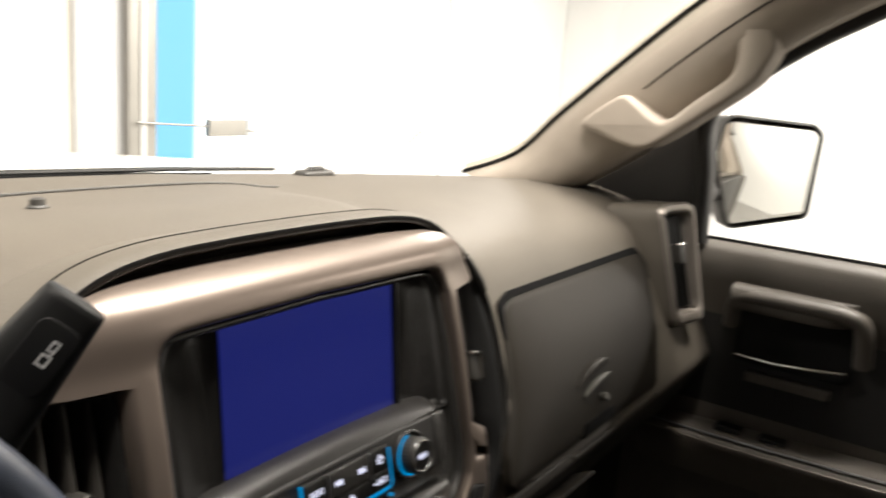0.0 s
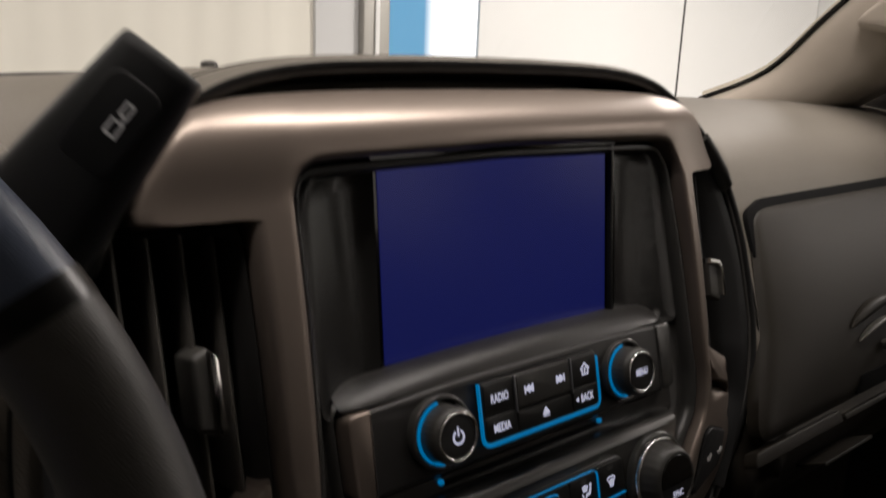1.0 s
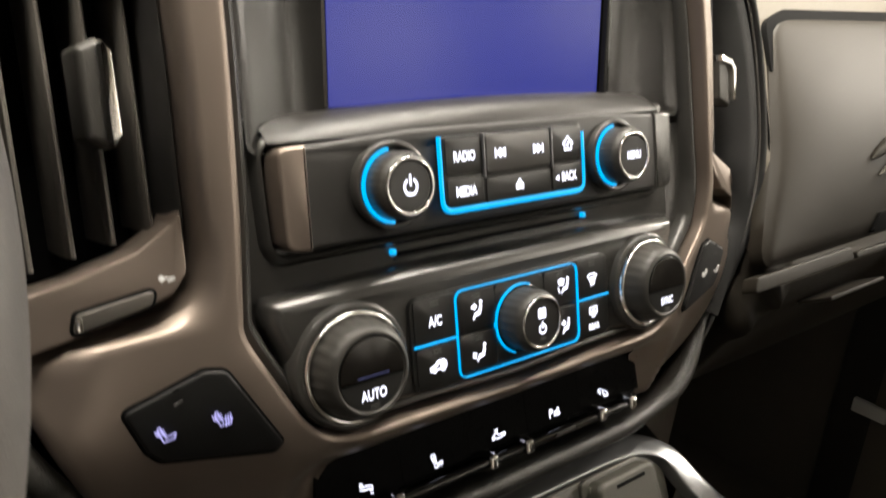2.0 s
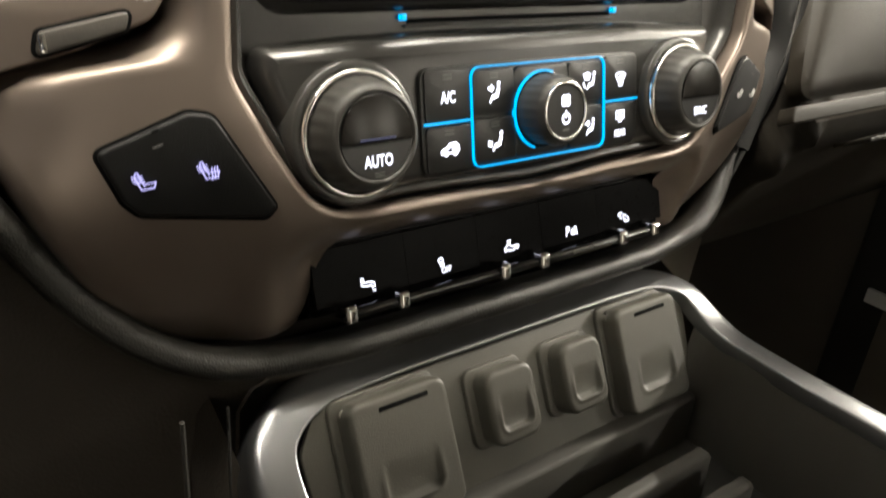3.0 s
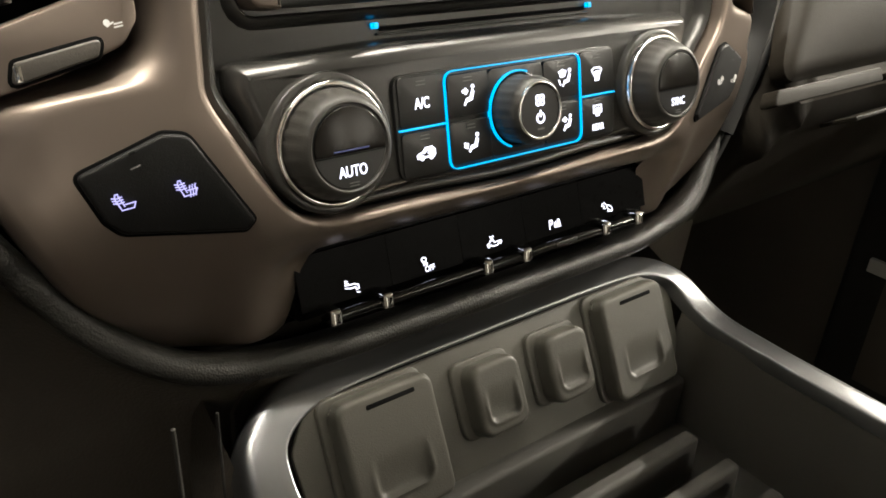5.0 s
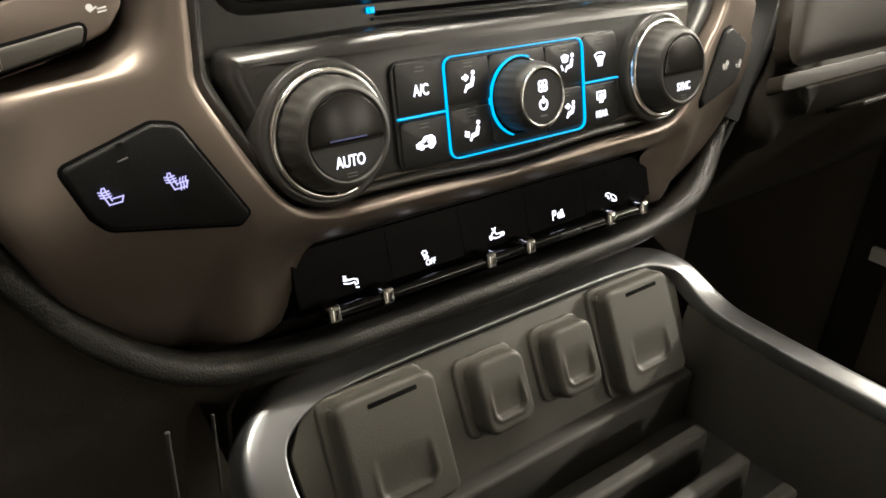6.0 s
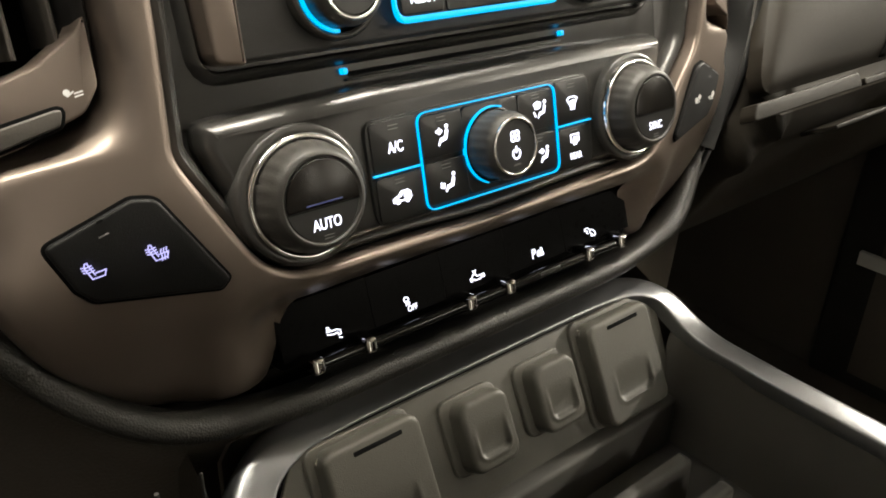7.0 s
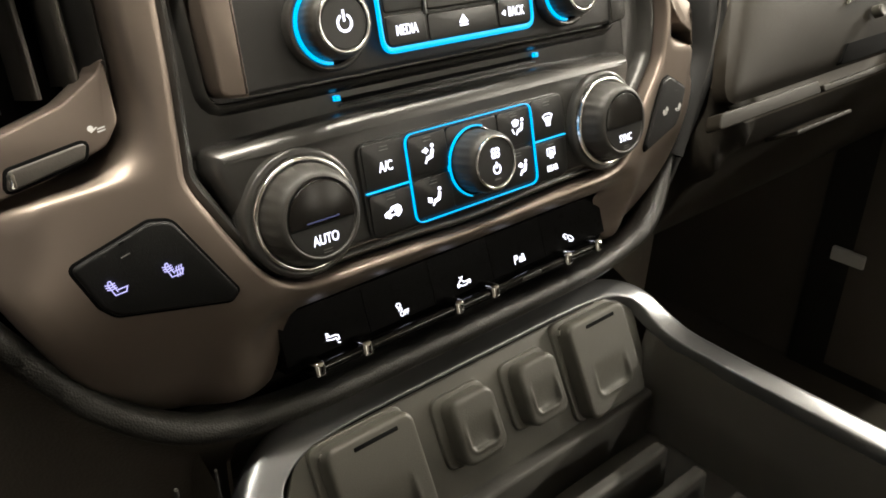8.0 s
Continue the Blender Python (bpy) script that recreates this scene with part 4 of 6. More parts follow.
def build_dash():
    da = thing("dashboard", pose(0, 0.25, 1.25), "grey-brown vinyl dashboard with a raised brow over the centre stack", "dashboard")
    xs = sorted(set([round(-.86 + .04 * i, 4) for i in range(44)] + [round(s * (.16 + .0045 * i), 4) for i in range(30) for s in (-1, 1)]))
    rows = []
    for x in xs:
        p = smooth_path([(y, z) for y, z in dash_profile(x)], 5, False)
        rows.append([(x, q.x, q.y) for q in p])
    bm = bmesh.new()
    loft(bm, [r[:61] for r in rows], False)
    part("dash_pad", bm, PAD, da, in_world=True, smooth=70)
    # The panel under the lip carries its shade as a darker colour.
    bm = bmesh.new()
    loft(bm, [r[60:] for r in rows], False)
    part("lower_panel", bm, LOWER, da, "lower dash panel under the lip, shade put into its colour", in_world=True, smooth=70)
    # brow: a padded band that runs over the stack and down both its sides
    right = [p for p in LOOP if p[0] >= .13 and p[1] > -.1165 or p[0] >= -1e-6 and p[1] > 0]
    band = [p for p in LOOP if p[0] < -1e-6 and p[1] > -.03] + right
    rows, seam = [], []
    k = len(band)
    for i, (u, v) in enumerate(band):
        (u0, v0), (u1, v1) = band[max(i - 1, 0)], band[min(i + 1, k - 1)]
        t = Vector((u1 - u0, v1 - v0)).normalized()
        n = Vector((-t.y, t.x))
        top = max(0, n.y) ** 1.5
        fade = smoothstep(-.10, -.01, v)
        row = []
        for (oa, wa), (ob, wb) in zip(((-.0005, -.06), (-.0005, -.012), (.0, -.0065), (.0016, -.0035), (.0042, -.0035), (.0072, -.0075), (.0095, -.016), (.0108, -.027), (.0113, -.042), (.0110, -.062)),
                                      ((-.0005, -.06), (-.0005, -.016), (.0, -.0115), (.0016, -.0085), (.0050, -.0085), (.0085, -.0120), (.0105, -.0125), (.0150, -.0100), (.0210, -.0110), (.0310, -.016))):
            meet = min(-.001 - .33 * v, -.002)
            wb = wb + (meet - wb) * smoothstep(.010, .030, ob)
            low_ = smoothstep(.0, -.05, v)
            ob = ob * (.75 if u > .2 and ob > .006 else 1)
            ob, wb = ob * (1 - .55 * low_ * (ob > .006)), wb - .014 * low_ * smoothstep(.004, .02, ob)
            o, w = ob + (oa - ob) * top, wb + (wa - wb) * top
            row.append(stack_at(u + n.x * o, v + n.y * o, w - .010 * (1 - fade)))
        rows.append(row)
    bm = bmesh.new()
    loft(bm, [r[4:] for r in rows], False)
    part("brow", bm, PAD, da, in_world=True, smooth=70)
    # Inner face is black trim, with the shade under the brow painted in.
    bm = bmesh.new()
    loft(bm, [r[:5] for r in rows], False)
    part("brow_face", bm, MATTE, da, "black inner face of the brow, with its shade painted in", in_world=True, smooth=70)
    for j, r_ in ((2, .0011), (7, .0007)):
        bm = bmesh.new()
        tube(bm, [Vector(r[j]) for r in rows], oval(r_, r_, 6), (0, 0, 1))
        part("brow_seam", bm, GAP if j == 7 else RUBBER, da, in_world=True)
    # defroster slot along the glass
    for x0, x1, fwd in ((-.55, .30, .025), (-.42, .26, .20)):
        bm = bmesh.new()
        path = []
        for i in range(31):
            x = x0 + (x1 - x0) * i / 30
            yb, zb = glass_base(x)
            y = yb - fwd
            pr = dash_profile(x)
            z = max(np.interp(y, [q[0] for q in reversed(pr[:4])], [q[1] for q in reversed(pr[:4])]), 0)
            path.append(Vector((x, y, z + .001)))
        tube(bm, path, oval(.004 if fwd < .1 else .0016, .0016, 10), (0, 0, 1))
        part("defroster_slot", bm, GAP if fwd < .1 else RUBBER, da, in_world=True)
    return da


build_dash()


def on_dash(x, y):
    pr = dash_profile(x)[:8]
    return float(np.interp(y, [q[0] for q in reversed(pr)], [q[1] for q in reversed(pr)]))


def build_sensor():
    sn = thing("sunlight_sensor", pose(.43, .455, on_dash(.43, .455)), "small dark sensor pod on the dashboard top", "sensor")
    bm = bmesh.new()
    slab(bm, rrect(0, 0, .062, .03, .008), -.004, .008, .005, 4)
    part("pod", bm, RUBBER, sn)
    bm = bmesh.new()
    slab(bm, rrect(0, -.002, .03, .016, .005), .004, .013, .005, 4)
    part("lens", bm, CHARCOAL, sn)
    return sn


build_sensor()
cone = thing("solar_button", pose(-.064, .29, on_dash(-.064, .29)), "small round dark sensor button on the dashboard", "sensor")
bm = bmesh.new()
lathe(bm, 0, 0, [(.009, -.003), (.0085, .0015), (.0065, .003), (.006, .0075), (.003, .009)], 9)
part("cap", bm, RUBBER, cone)


def build_hood():
    ih = thing("instrument_hood", pose(-.46, .1, 1.5), "instrument recess, its shade a near-black plate, under a padded vinyl hood", "instrument hood")
    ring = fillet([(-.655, 1.44), (-.232, 1.44), (-.228, 1.562), (-.264, 1.590), (-.62, 1.590), (-.655, 1.55)], [.02, .02, .02, .02, .03, .03], 6)
    bm = bmesh.new()
    tube(bm, [Vector((x, .085, z)) for x, z in ring], oval(.009, .011, 12), (0, 1, 0), True)
    part("hood_roll", bm, PAD, ih, in_world=True, smooth=70)
    bm = bmesh.new()
    loft(bm, [[(x, y, z + dz) for x, z in ring] for y, dz in ((.085, .006), (.15, .004), (.24, -.004))])
    part("hood_shell", bm, PAD, ih, in_world=True, smooth=70)
    # Near-black plate stands for the shade inside the instrument hood.
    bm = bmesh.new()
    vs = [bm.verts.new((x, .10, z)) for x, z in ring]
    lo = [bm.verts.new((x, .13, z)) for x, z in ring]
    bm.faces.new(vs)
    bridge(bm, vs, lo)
    part("recess", bm, GAP, ih, "near-black plate for the shade under the hood", in_world=True)
    return ih


build_hood()

# ---- glovebox and the dashboard's passenger side ----
GLEAN = math.atan(.535)
GLOVE = Matrix(((1, 0, 0, 0), (0, math.sin(GLEAN), -math.cos(GLEAN), .064), (0, math.cos(GLEAN), math.sin(GLEAN), 1.509), (0, 0, 0, 1)))


def build_glove():
    gb = thing("glovebox", GLOVE, "closed grey-brown glovebox door with a moulded latch", "glovebox")
    poly = fillet([(.2180, -.176), (.610, -.176), (.668, -.110), (.712, -.018), (.690, .004), (.33, .002), (.305, -.006), (.267, -.098)], [.012, .03, .03, .02, .02, .02, .016, .04], 6)
    bm = bmesh.new()
    slab(bm, fillet([(.292, -.040), (.704, -.040), (.713, -.016), (.690, .0105), (.33, .0085), (.301, -.001)], [.002, .002, .02, .02, .02, .016], 5), -.006, .0006, .0005, 2)
    part("gap", bm, GAP, gb)
    bm = bmesh.new()

    def span(v):
        """Left and right ends of the door at height v."""
        xs = [p[0] + (q[0] - p[0]) * (v - p[1]) / (q[1] - p[1]) for p, q in zip(poly, poly[1:] + poly[:1]) if (p[1] - v) * (q[1] - v) <= 0 and abs(p[1] - q[1]) > 1e-9]
        return min(xs), max(xs)
    v_lo, v_hi = min(p[1] for p in poly) + .0006, max(p[1] for p in poly) - .0006

    def belly(u, v):
        ul, ur = span(min(max(v, v_lo), v_hi))
        t, q = min(max((v - v_lo) / (v_hi - v_lo), 0), 1), min(max((u - ul) / (ur - ul), 0), 1)
        return .014 * math.sin(math.pi * t ** .8) * (1 - abs(2 * q - 1) ** 5)
    rows = []
    for j in range(25):
        v = v_lo + (v_hi - v_lo) * (.5 - .5 * math.cos(math.pi * j / 24))
        ul, ur = span(v)
        rnd = .0035 * (1 - smoothstep(0, .006, min(v - v_lo, v_hi - v)))
        row = [(ul, v, -.012)]
        for i in range(33):
            q = .5 - .5 * math.cos(math.pi * i / 32)
            u = ul + (ur - ul) * q
            edge = .0035 * (1 - smoothstep(0, .006, min(u - ul, ur - u)))
            row.append((u, v, .0018 + belly(u, v) - max(rnd, edge)))
        rows.append(row + [(ur, v, -.012)])
    rows = [[(u, v - .0004, -.012) for u, v, w in rows[0]]] + rows + [[(u, v + .0004, -.012) for u, v, w in rows[-1]]]
    loft(bm, rows, False)
    # Door is darker than the dash vinyl; its shade is in the colour.
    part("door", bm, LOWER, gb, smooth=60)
    # latch: an arched mound with a scooped underside and a paddle
    mx, mv = .420, -.120
    base = .003 + belly(mx, mv)
    def brow_arc(half_w, rise, drop, thick, deep):
        """A tapered arched ridge."""
        path = []
        for i in range(25):
            x = half_w * (i / 12 - 1)
            path.append(Vector((mx + x, mv - drop + x * .12 + rise * (1 - (x / half_w) ** 2), base)))

        def taper(t):
            k = max(math.sin(math.pi * t), .02) ** .6
            return oval(thick * k, deep * k, 14, 0, 0, .8)
        return tube(bmesh.new(), path, taper, (0, 0, 1))
    lt = part("latch", brow_arc(.046, .006, -.008, .0060, .0075), LOWER, gb, "arched latch mound", smooth=60)
    part("latch_paddle", brow_arc(.040, .004, .006, .0028, .0060), COVER, lt, smooth=60)
    bm = bmesh.new()
    lathe(bm, mx + .004, mv - .022, [(.005, .0), (.005, .006), (.004, .0072), (.0025, .0068)], 20, None, base - .002)
    part("lock", bm, COVER, lt)
    # No hollow is cut: a near-black plate stands for the scoop's shade.
    bm = bmesh.new()
    slab(bm, fillet([(.366, -.173), (.452, -.173), (.452, -.159), (.378, -.159)], .003, 3), -.004, .0046, .0003, 2, belly)
    part("latch_recess", bm, GAP, gb, "near-black plate for a scoop's shade")
    bm = bmesh.new()
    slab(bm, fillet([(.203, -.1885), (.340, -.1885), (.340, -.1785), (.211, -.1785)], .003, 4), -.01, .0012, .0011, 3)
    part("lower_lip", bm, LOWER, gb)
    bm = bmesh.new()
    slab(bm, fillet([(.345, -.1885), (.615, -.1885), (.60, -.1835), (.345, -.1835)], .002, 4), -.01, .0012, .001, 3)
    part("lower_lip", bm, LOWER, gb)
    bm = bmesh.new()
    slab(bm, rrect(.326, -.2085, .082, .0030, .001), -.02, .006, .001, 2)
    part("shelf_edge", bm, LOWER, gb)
    return gb


build_glove()


def build_side_vent():
    c = Matrix.Translation((.748, .016, 1.497)) @ Matrix.Rotation(radians(-12), 4, "Z") @ Matrix(((1, 0, 0, 0), (0, math.sin(radians(17)), -math.cos(radians(17)), 0), (0, math.cos(radians(17)), math.sin(radians(17)), 0), (0, 0, 0, 1)))
    sv = thing("side_vent", c, "tall side air vent in a satin grey-brown frame", "air vent", "dashboard vents")
    outer = fillet([(-.034, -.092), (.042, -.092), (.056, .078), (.046, .088), (-.030, .088), (-.037, .078)], .012, 5)
    inner_ = fillet([(-.029, -.074), (.035, -.074), (.046, .074), (-.031, .074)], .008, 5)
    bm = bmesh.new()
    rings = [[(u, v, w) for u, v in p] for p, w in ((outer, -.06), (outer, -.004), (inset(outer, .004), .003), (inset(inner_, -.004), .003), (inner_, .0), (inset(inner_, .004), -.04))]
    k = 40

    def even(pts):
        L = [0]
        for a, b in zip(pts, pts[1:] + pts[:1]):
            L.append(L[-1] + (Vector(b) - Vector(a)).length)
        out = []
        for i in range(k):
            d = L[-1] * i / k
            j = max(q for q in range(len(pts)) if L[q] <= d)
            f = (d - L[j]) / max(L[j + 1] - L[j], 1e-9)
            out.append(tuple(Vector(pts[j]).lerp(Vector(pts[(j + 1) % len(pts)]), f)))
        return out
    loft(bm, [even(r) for r in rings[1:]], True)
    part("surround", bm, VENTF, sv, "satin grey surround", smooth=50)
    bm = bmesh.new()
    loft(bm, [even([(u, v, -.004) for u, v in inset(outer, -.0006)]), even([(u * 1.1 - .004, v * 1.04, -.03) for u, v in outer]), even([(u * 1.4 + .01, v * 1.15, -.09) for u, v in outer])], True)
    part("pod", bm, PAD, sv, smooth=60)
    bm = bmesh.new()
    slab(bm, inset(inner_, -.001), -.06, -.036, .001)
    part("duct", bm, GAP, sv)
    for i in range(5):
        bm = bmesh.new()
        u = -.018 + .0115 * i
        slab(bm, rect(u, 0, .0018, .134), -.036, -.010, .0006, 2)
        part("slat", bm, KEY, sv)
    bm = bmesh.new()
    slab(bm, rrect(.004, .012, .014, .030, .004), -.02, .004, .003, 3)
    tb = part("tab", bm, RUBBER, sv)
    bm = bmesh.new()
    slab(bm, rrect(.004, .026, .014, .004, .001), -.004, .006, .001, 2)
    part("tab_edge", bm, CHROME, tb, "chrome edge")
    bm = bmesh.new()
    slab(bm, rrect(-.004, -.082, .05, .012, .004), -.002, .006, .003, 3)
    part("lever", bm, VENTF, sv)
    return sv


build_side_vent()

# ---- console ----
CLEAN_ = radians(28)
OUTLET = Matrix(((1, 0, 0, 0), (0, math.sin(CLEAN_), -math.cos(CLEAN_), -.030), (0, math.cos(CLEAN_), math.sin(CLEAN_), 1.243), (0, 0, 0, 1)))


def build_console():
    co = thing("storage_console", OUTLET, "floor console tray with a satin silver rim and ribbed rubber floor", "console")
    # back panel that carries the outlets
    pan = fillet([(-.112, -.066), (.112, -.066), (.1295, -.034), (.1315, -.006), (.119, .0125), (-.117, .0125), (-.1285, -.006), (-.1265, -.034)], [.012, .012, .012, .01, .016, .016, .01, .012], 6)
    bm = bmesh.new()
    slab(bm, pan, -.02, -.0045, .001)
    part("outlet_panel", bm, COVER, co)
    bm = bmesh.new()
    slab(bm, inset(pan, -.0016), -.03, -.0062, .0005)
    part("panel_gap", bm, GAP, co)
    # silver rim: over the arch, then back along both sides of the tray
    half = [(0, .0185, -.009), (.05, .0185, -.009), (.09, .0180, -.0085), (.117, .0150, -.006), (.1345, .0045, -.001)]
    pts = [OUTLET @ Vector(p) for p in half]
    pts += [Vector((.1390, -.042, 1.2355)), Vector((.1385, -.060, 1.2302)), Vector((.1375, -.085, 1.2295)), Vector((.1355, -.11, 1.2302)), Vector((.135, -.16, 1.2305)), Vector((.135, -.26, 1.229)), Vector((.135, -.42, 1.226))]
    right = [tuple(p) for p in pts]
    left = [(-x, y, z) for x, y, z in right[1:5]] + [(-.1392, -.040, 1.2365), (-.1392, -.056, 1.2245), (-.1385, -.074, 1.2125), (-.1370, -.10, 1.2030)] + [(-x, y, z - .03) for x, y, z in right[9:]]
    path = list(reversed(left)) + right
    sp = smooth_path(path, 6, False)
    for _ in range(3):
        sp = [sp[0]] + [(a + b * 2 + c) / 4 for a, b, c in zip(sp, sp[1:], sp[2:])] + [sp[-1]]
    rings = []
    for i, p in enumerate(sp):
        t = (sp[min(i + 1, len(sp) - 1)] - sp[max(i - 1, 0)]).normalized()
        hint = Vector((0, -.22 - .42 * smoothstep(-.04, -.115, p.x), 1)).lerp(Vector((0, -.05, 1)), smoothstep(-.03, -.10, p.y))
        out = hint.cross(t).normalized()
        up = t.cross(out).normalized()
        prof = [(-.0056, -.009), (-.0056, -.0012), (-.0052, -.0002), (-.0042, .0), (.0, .0), (.0050, .0), (.0090, -.0002), (.0118, -.0010), (.0136, -.0032), (.0146, -.0075), (.0150, -.022)]
        rings.append([p + out * a + up * b for a, b in prof])
    bm = bmesh.new()
    loft(bm, rings, False)
    part("rim", bm, SILVER, co, "satin silver rim", in_world=True, smooth=60)
    # tray walls and floor
    wall = [(x, y, z) for x, y, z in ((.1345, -.038, 1.232), (.1335, -.058, 1.2265), (.1318, -.085, 1.2250), (.1304, -.12, 1.2258), (.130, -.26, 1.2245), (.1298, -.42, 1.2215))]
    low_wall = [(x, y, z - .028 * smoothstep(-.038, -.09, y) - .002) for x, y, z in wall]
    for s, wall in ((-1, low_wall), (1, wall)):
        bm = bmesh.new()
        top = [(s * x, y, z - .002) for x, y, z in wall]
        mid = [(s * (x - .002), y, z - .012) for x, y, z in wall]
        low = [(s * (x - .012), y, 1.158) for x, y, z in wall]
        loft(bm, [top, mid, low], False)
        part("tray_wall", bm, TRAYW, co, in_world=True, smooth=60)
        bm = bmesh.new()
        o1 = [(s * (x + .017), y, z - .004) for x, y, z in [(.134, .03, 1.262)] + wall]
        o2 = [(s * (x + .022), y, z - .05) for x, y, z in [(.134, .05, 1.262)] + wall]
        o3 = [(s * (x + .022), y + .02, .86) for x, y, z in [(.134, .05, 1.262)] + wall]
        loft(bm, [o1, o2, o3], False)
        part("console_side", bm, KNEE, co, in_world=True, smooth=60)
        bm = bmesh.new()
        if s > 0:
            bm.free()
            continue
        tube(bm, [Vector((s * .1600, -.030, 1.274)), Vector((s * .1598, -.030, 1.235)), Vector((s * .158, -.029, 1.19))], oval(.0007, .0007, 8), (1, 0, 0))
        part("console_seam", bm, CHARCOAL, co, in_world=True)
        bm = bmesh.new()
        tube(bm, [Vector((s * .1775, -.030, 1.274)), Vector((s * .1770, -.030, 1.235)), Vector((s * .175, -.029, 1.17))], oval(.0010, .0010, 8), (1, 0, 0))
        part("console_seam", bm, RUBBER, co, in_world=True)
    bm = bmesh.new()
    boxmesh(bm, -.122, .122, -.42, .0, 1.150, 1.162, .002)
    part("tray_floor", bm, TRAY, co, in_world=True)
    bm = bmesh.new()
    boxmesh(bm, -.120, .120, -.06, -.048, 1.15, 1.196, .004)
    part("tray_step", bm, TRAY, co, in_world=True)
    for i in range(9):
        y = -.092 - .0265 * i
        bm = bmesh.new()
        poly = fillet([(-.090, 1.158), (.090, 1.158), (.087, 1.1905), (.082, 1.1935), (-.082, 1.1935), (-.087, 1.1905)], .004, 4)
        slab(bm, poly, -.0035, .0035, .0028, 3, back=True)
        bm.transform(Matrix.Translation((0, y, 0)) @ Matrix(((1, 0, 0, 0), (0, 0, -1, 0), (0, 1, 0, 0), (0, 0, 0, 1))))
        part("tray_rib", bm, TRAY, co, in_world=True)
    return co


build_console()


def build_cover(u0, u1, v0, v1, big):
    cv = thing("outlet_cover", OUTLET, "grey moulded power outlet cover with a hinge slot" if big else "small grey moulded socket cover", "socket cover", "outlet covers")
    h = .0085 if big else .0085
    uc, vc, w, hh = (u0 + u1) / 2, (v0 + v1) / 2, u1 - u0, v1 - v0
    bm = bmesh.new()
    slab(bm, rrect(uc - .002, vc + .0010, w + (.004 if big else .006), hh + .003, .007, 5), -.008, -.0018, .0012)
    part("seat", bm, COVER, cv)
    bm = bmesh.new()
    r = .0024 if big else .0030
    cr = .0065 if big else .0075
    wd, top_, bot = w * (.28 if big else .31), hh * (.06 if big else .22), -hh * .30

    def edge_dist(x, y):
        """Distance inside a rounded rectangle's edge."""
        qx, qy = abs(x) - (w / 2 - cr), abs(y) - (hh / 2 - cr)
        return -(math.hypot(max(qx, 0), max(qy, 0)) + min(max(qx, qy), 0) - cr)

    def lid_height(x, y):
        d = min(max(edge_dist(x, y), 0), r)
        z = h - (r - math.sqrt(max(r * r - (r - d) ** 2, 0)))
        # scooped panel whose lower end is a rounded U-shaped lip
        rc, yt = .0045 if big else .004, hh * .5
        yc, hc = (bot + yt) / 2, (yt - bot) / 2
        qx, qy = abs(x) - (wd - rc), abs(y - yc) - (hc - rc)
        sd = math.hypot(max(qx, 0), max(qy, 0)) + min(max(qx, qy), 0) - rc
        fade_ = smoothstep(top_, bot + .004, y)
        z -= .0017 * smoothstep(.0010, -.0016, sd) * fade_
        return z + .0009 * math.exp(-((sd - .0002) / .0014) ** 2) * fade_
    nx, ny = 44, 48
    grid = []
    for j in range(ny + 1):
        row = []
        for i in range(nx + 1):
            x, y = w * (i / nx - .5), hh * (j / ny - .5)
            ex = max(edge_dist(x, y), 0)
            if edge_dist(x, y) < 0:
                # pull corner points in to the rounded outline
                sx, sy = math.copysign(w / 2 - cr, x), math.copysign(hh / 2 - cr, y)
                dx, dy = x - sx, y - sy
                q = cr / math.hypot(dx, dy)
                x, y = sx + dx * q, sy + dy * q
            row.append((uc + x, vc + y, lid_height(x, y)))
        grid.append(row)
    vs = loft(bm, grid, False)
    rim_ = vs[0] + [vs[j][-1] for j in range(1, ny + 1)] + list(reversed(vs[-1][:-1])) + [vs[j][0] for j in range(ny - 1, 0, -1)]
    low = [bm.verts.new((q.co.x, q.co.y, -.006)) for q in rim_]
    bridge(bm, low, rim_)
    lid = part("lid", bm, COVER, cv, smooth=60)
    if big:
        bm = bmesh.new()
        slab(bm, rrect(uc + .002, v1 - .0055, w * .5, .0022, .0006), h - .002, h + .0002, .0002, 2)
        part("hinge_slot", bm, GAP, lid)
        bm = bmesh.new()
        lathe(bm, u0 + .002, v1 - .004, [(.0022, -.002), (.0022, .002), (.0012, .0024)], 14, None, -.001)
        part("hinge_pin", bm, CHROME, cv)
    return cv


build_cover(-.1095, -.0570, -.050, .0100, True)
build_cover(-.0355, -.0045, -.0350, .0025, False)
build_cover(.0145, .0450, -.0350, .0025, False)
build_cover(.0590, .1105, -.050, .0100, True)

# knee panel below the stack and the dark footwell behind
knee = thing("knee_panel", pose(0, .05, 1.0), "dark moulded panels under the centre stack", "trim panel")
for lo, hi, name in ((-.26, -.135, "side_panel"), (-.133, .133, "middle_panel"), (.135, .26, "side_panel")):
    bm = bmesh.new()
    rows = []
    for i in range(25):
        u = lo + (hi - lo) * i / 24
        k = smoothstep(.10, .26, abs(u))
        up = -.1265 + .10 * k ** 2
        rows.append([stack_at(u, up, -.014 - .016 * k), stack_at(u, up - .004, -.020 - .016 * k), stack_at(u, up - .012, -.034 - .014 * k), stack_at(u, up - .03, -.055), stack_at(u, up - .10, -.075), Vector((u, .06, .95))])
    loft(bm, rows, False)
    part(name, bm, KNEE, knee, in_world=True, smooth=60)

# ---- steering wheel and gear lever ----
WTILT = radians(25)
WHEEL_M = Matrix(((1, 0, 0, -.440), (0, math.sin(WTILT), -math.cos(WTILT), -.1175), (0, math.cos(WTILT), math.sin(WTILT), 1.494), (0, 0, 0, 1)))


SEAMS = (25.0, 155.0)  # where the leather halves meet


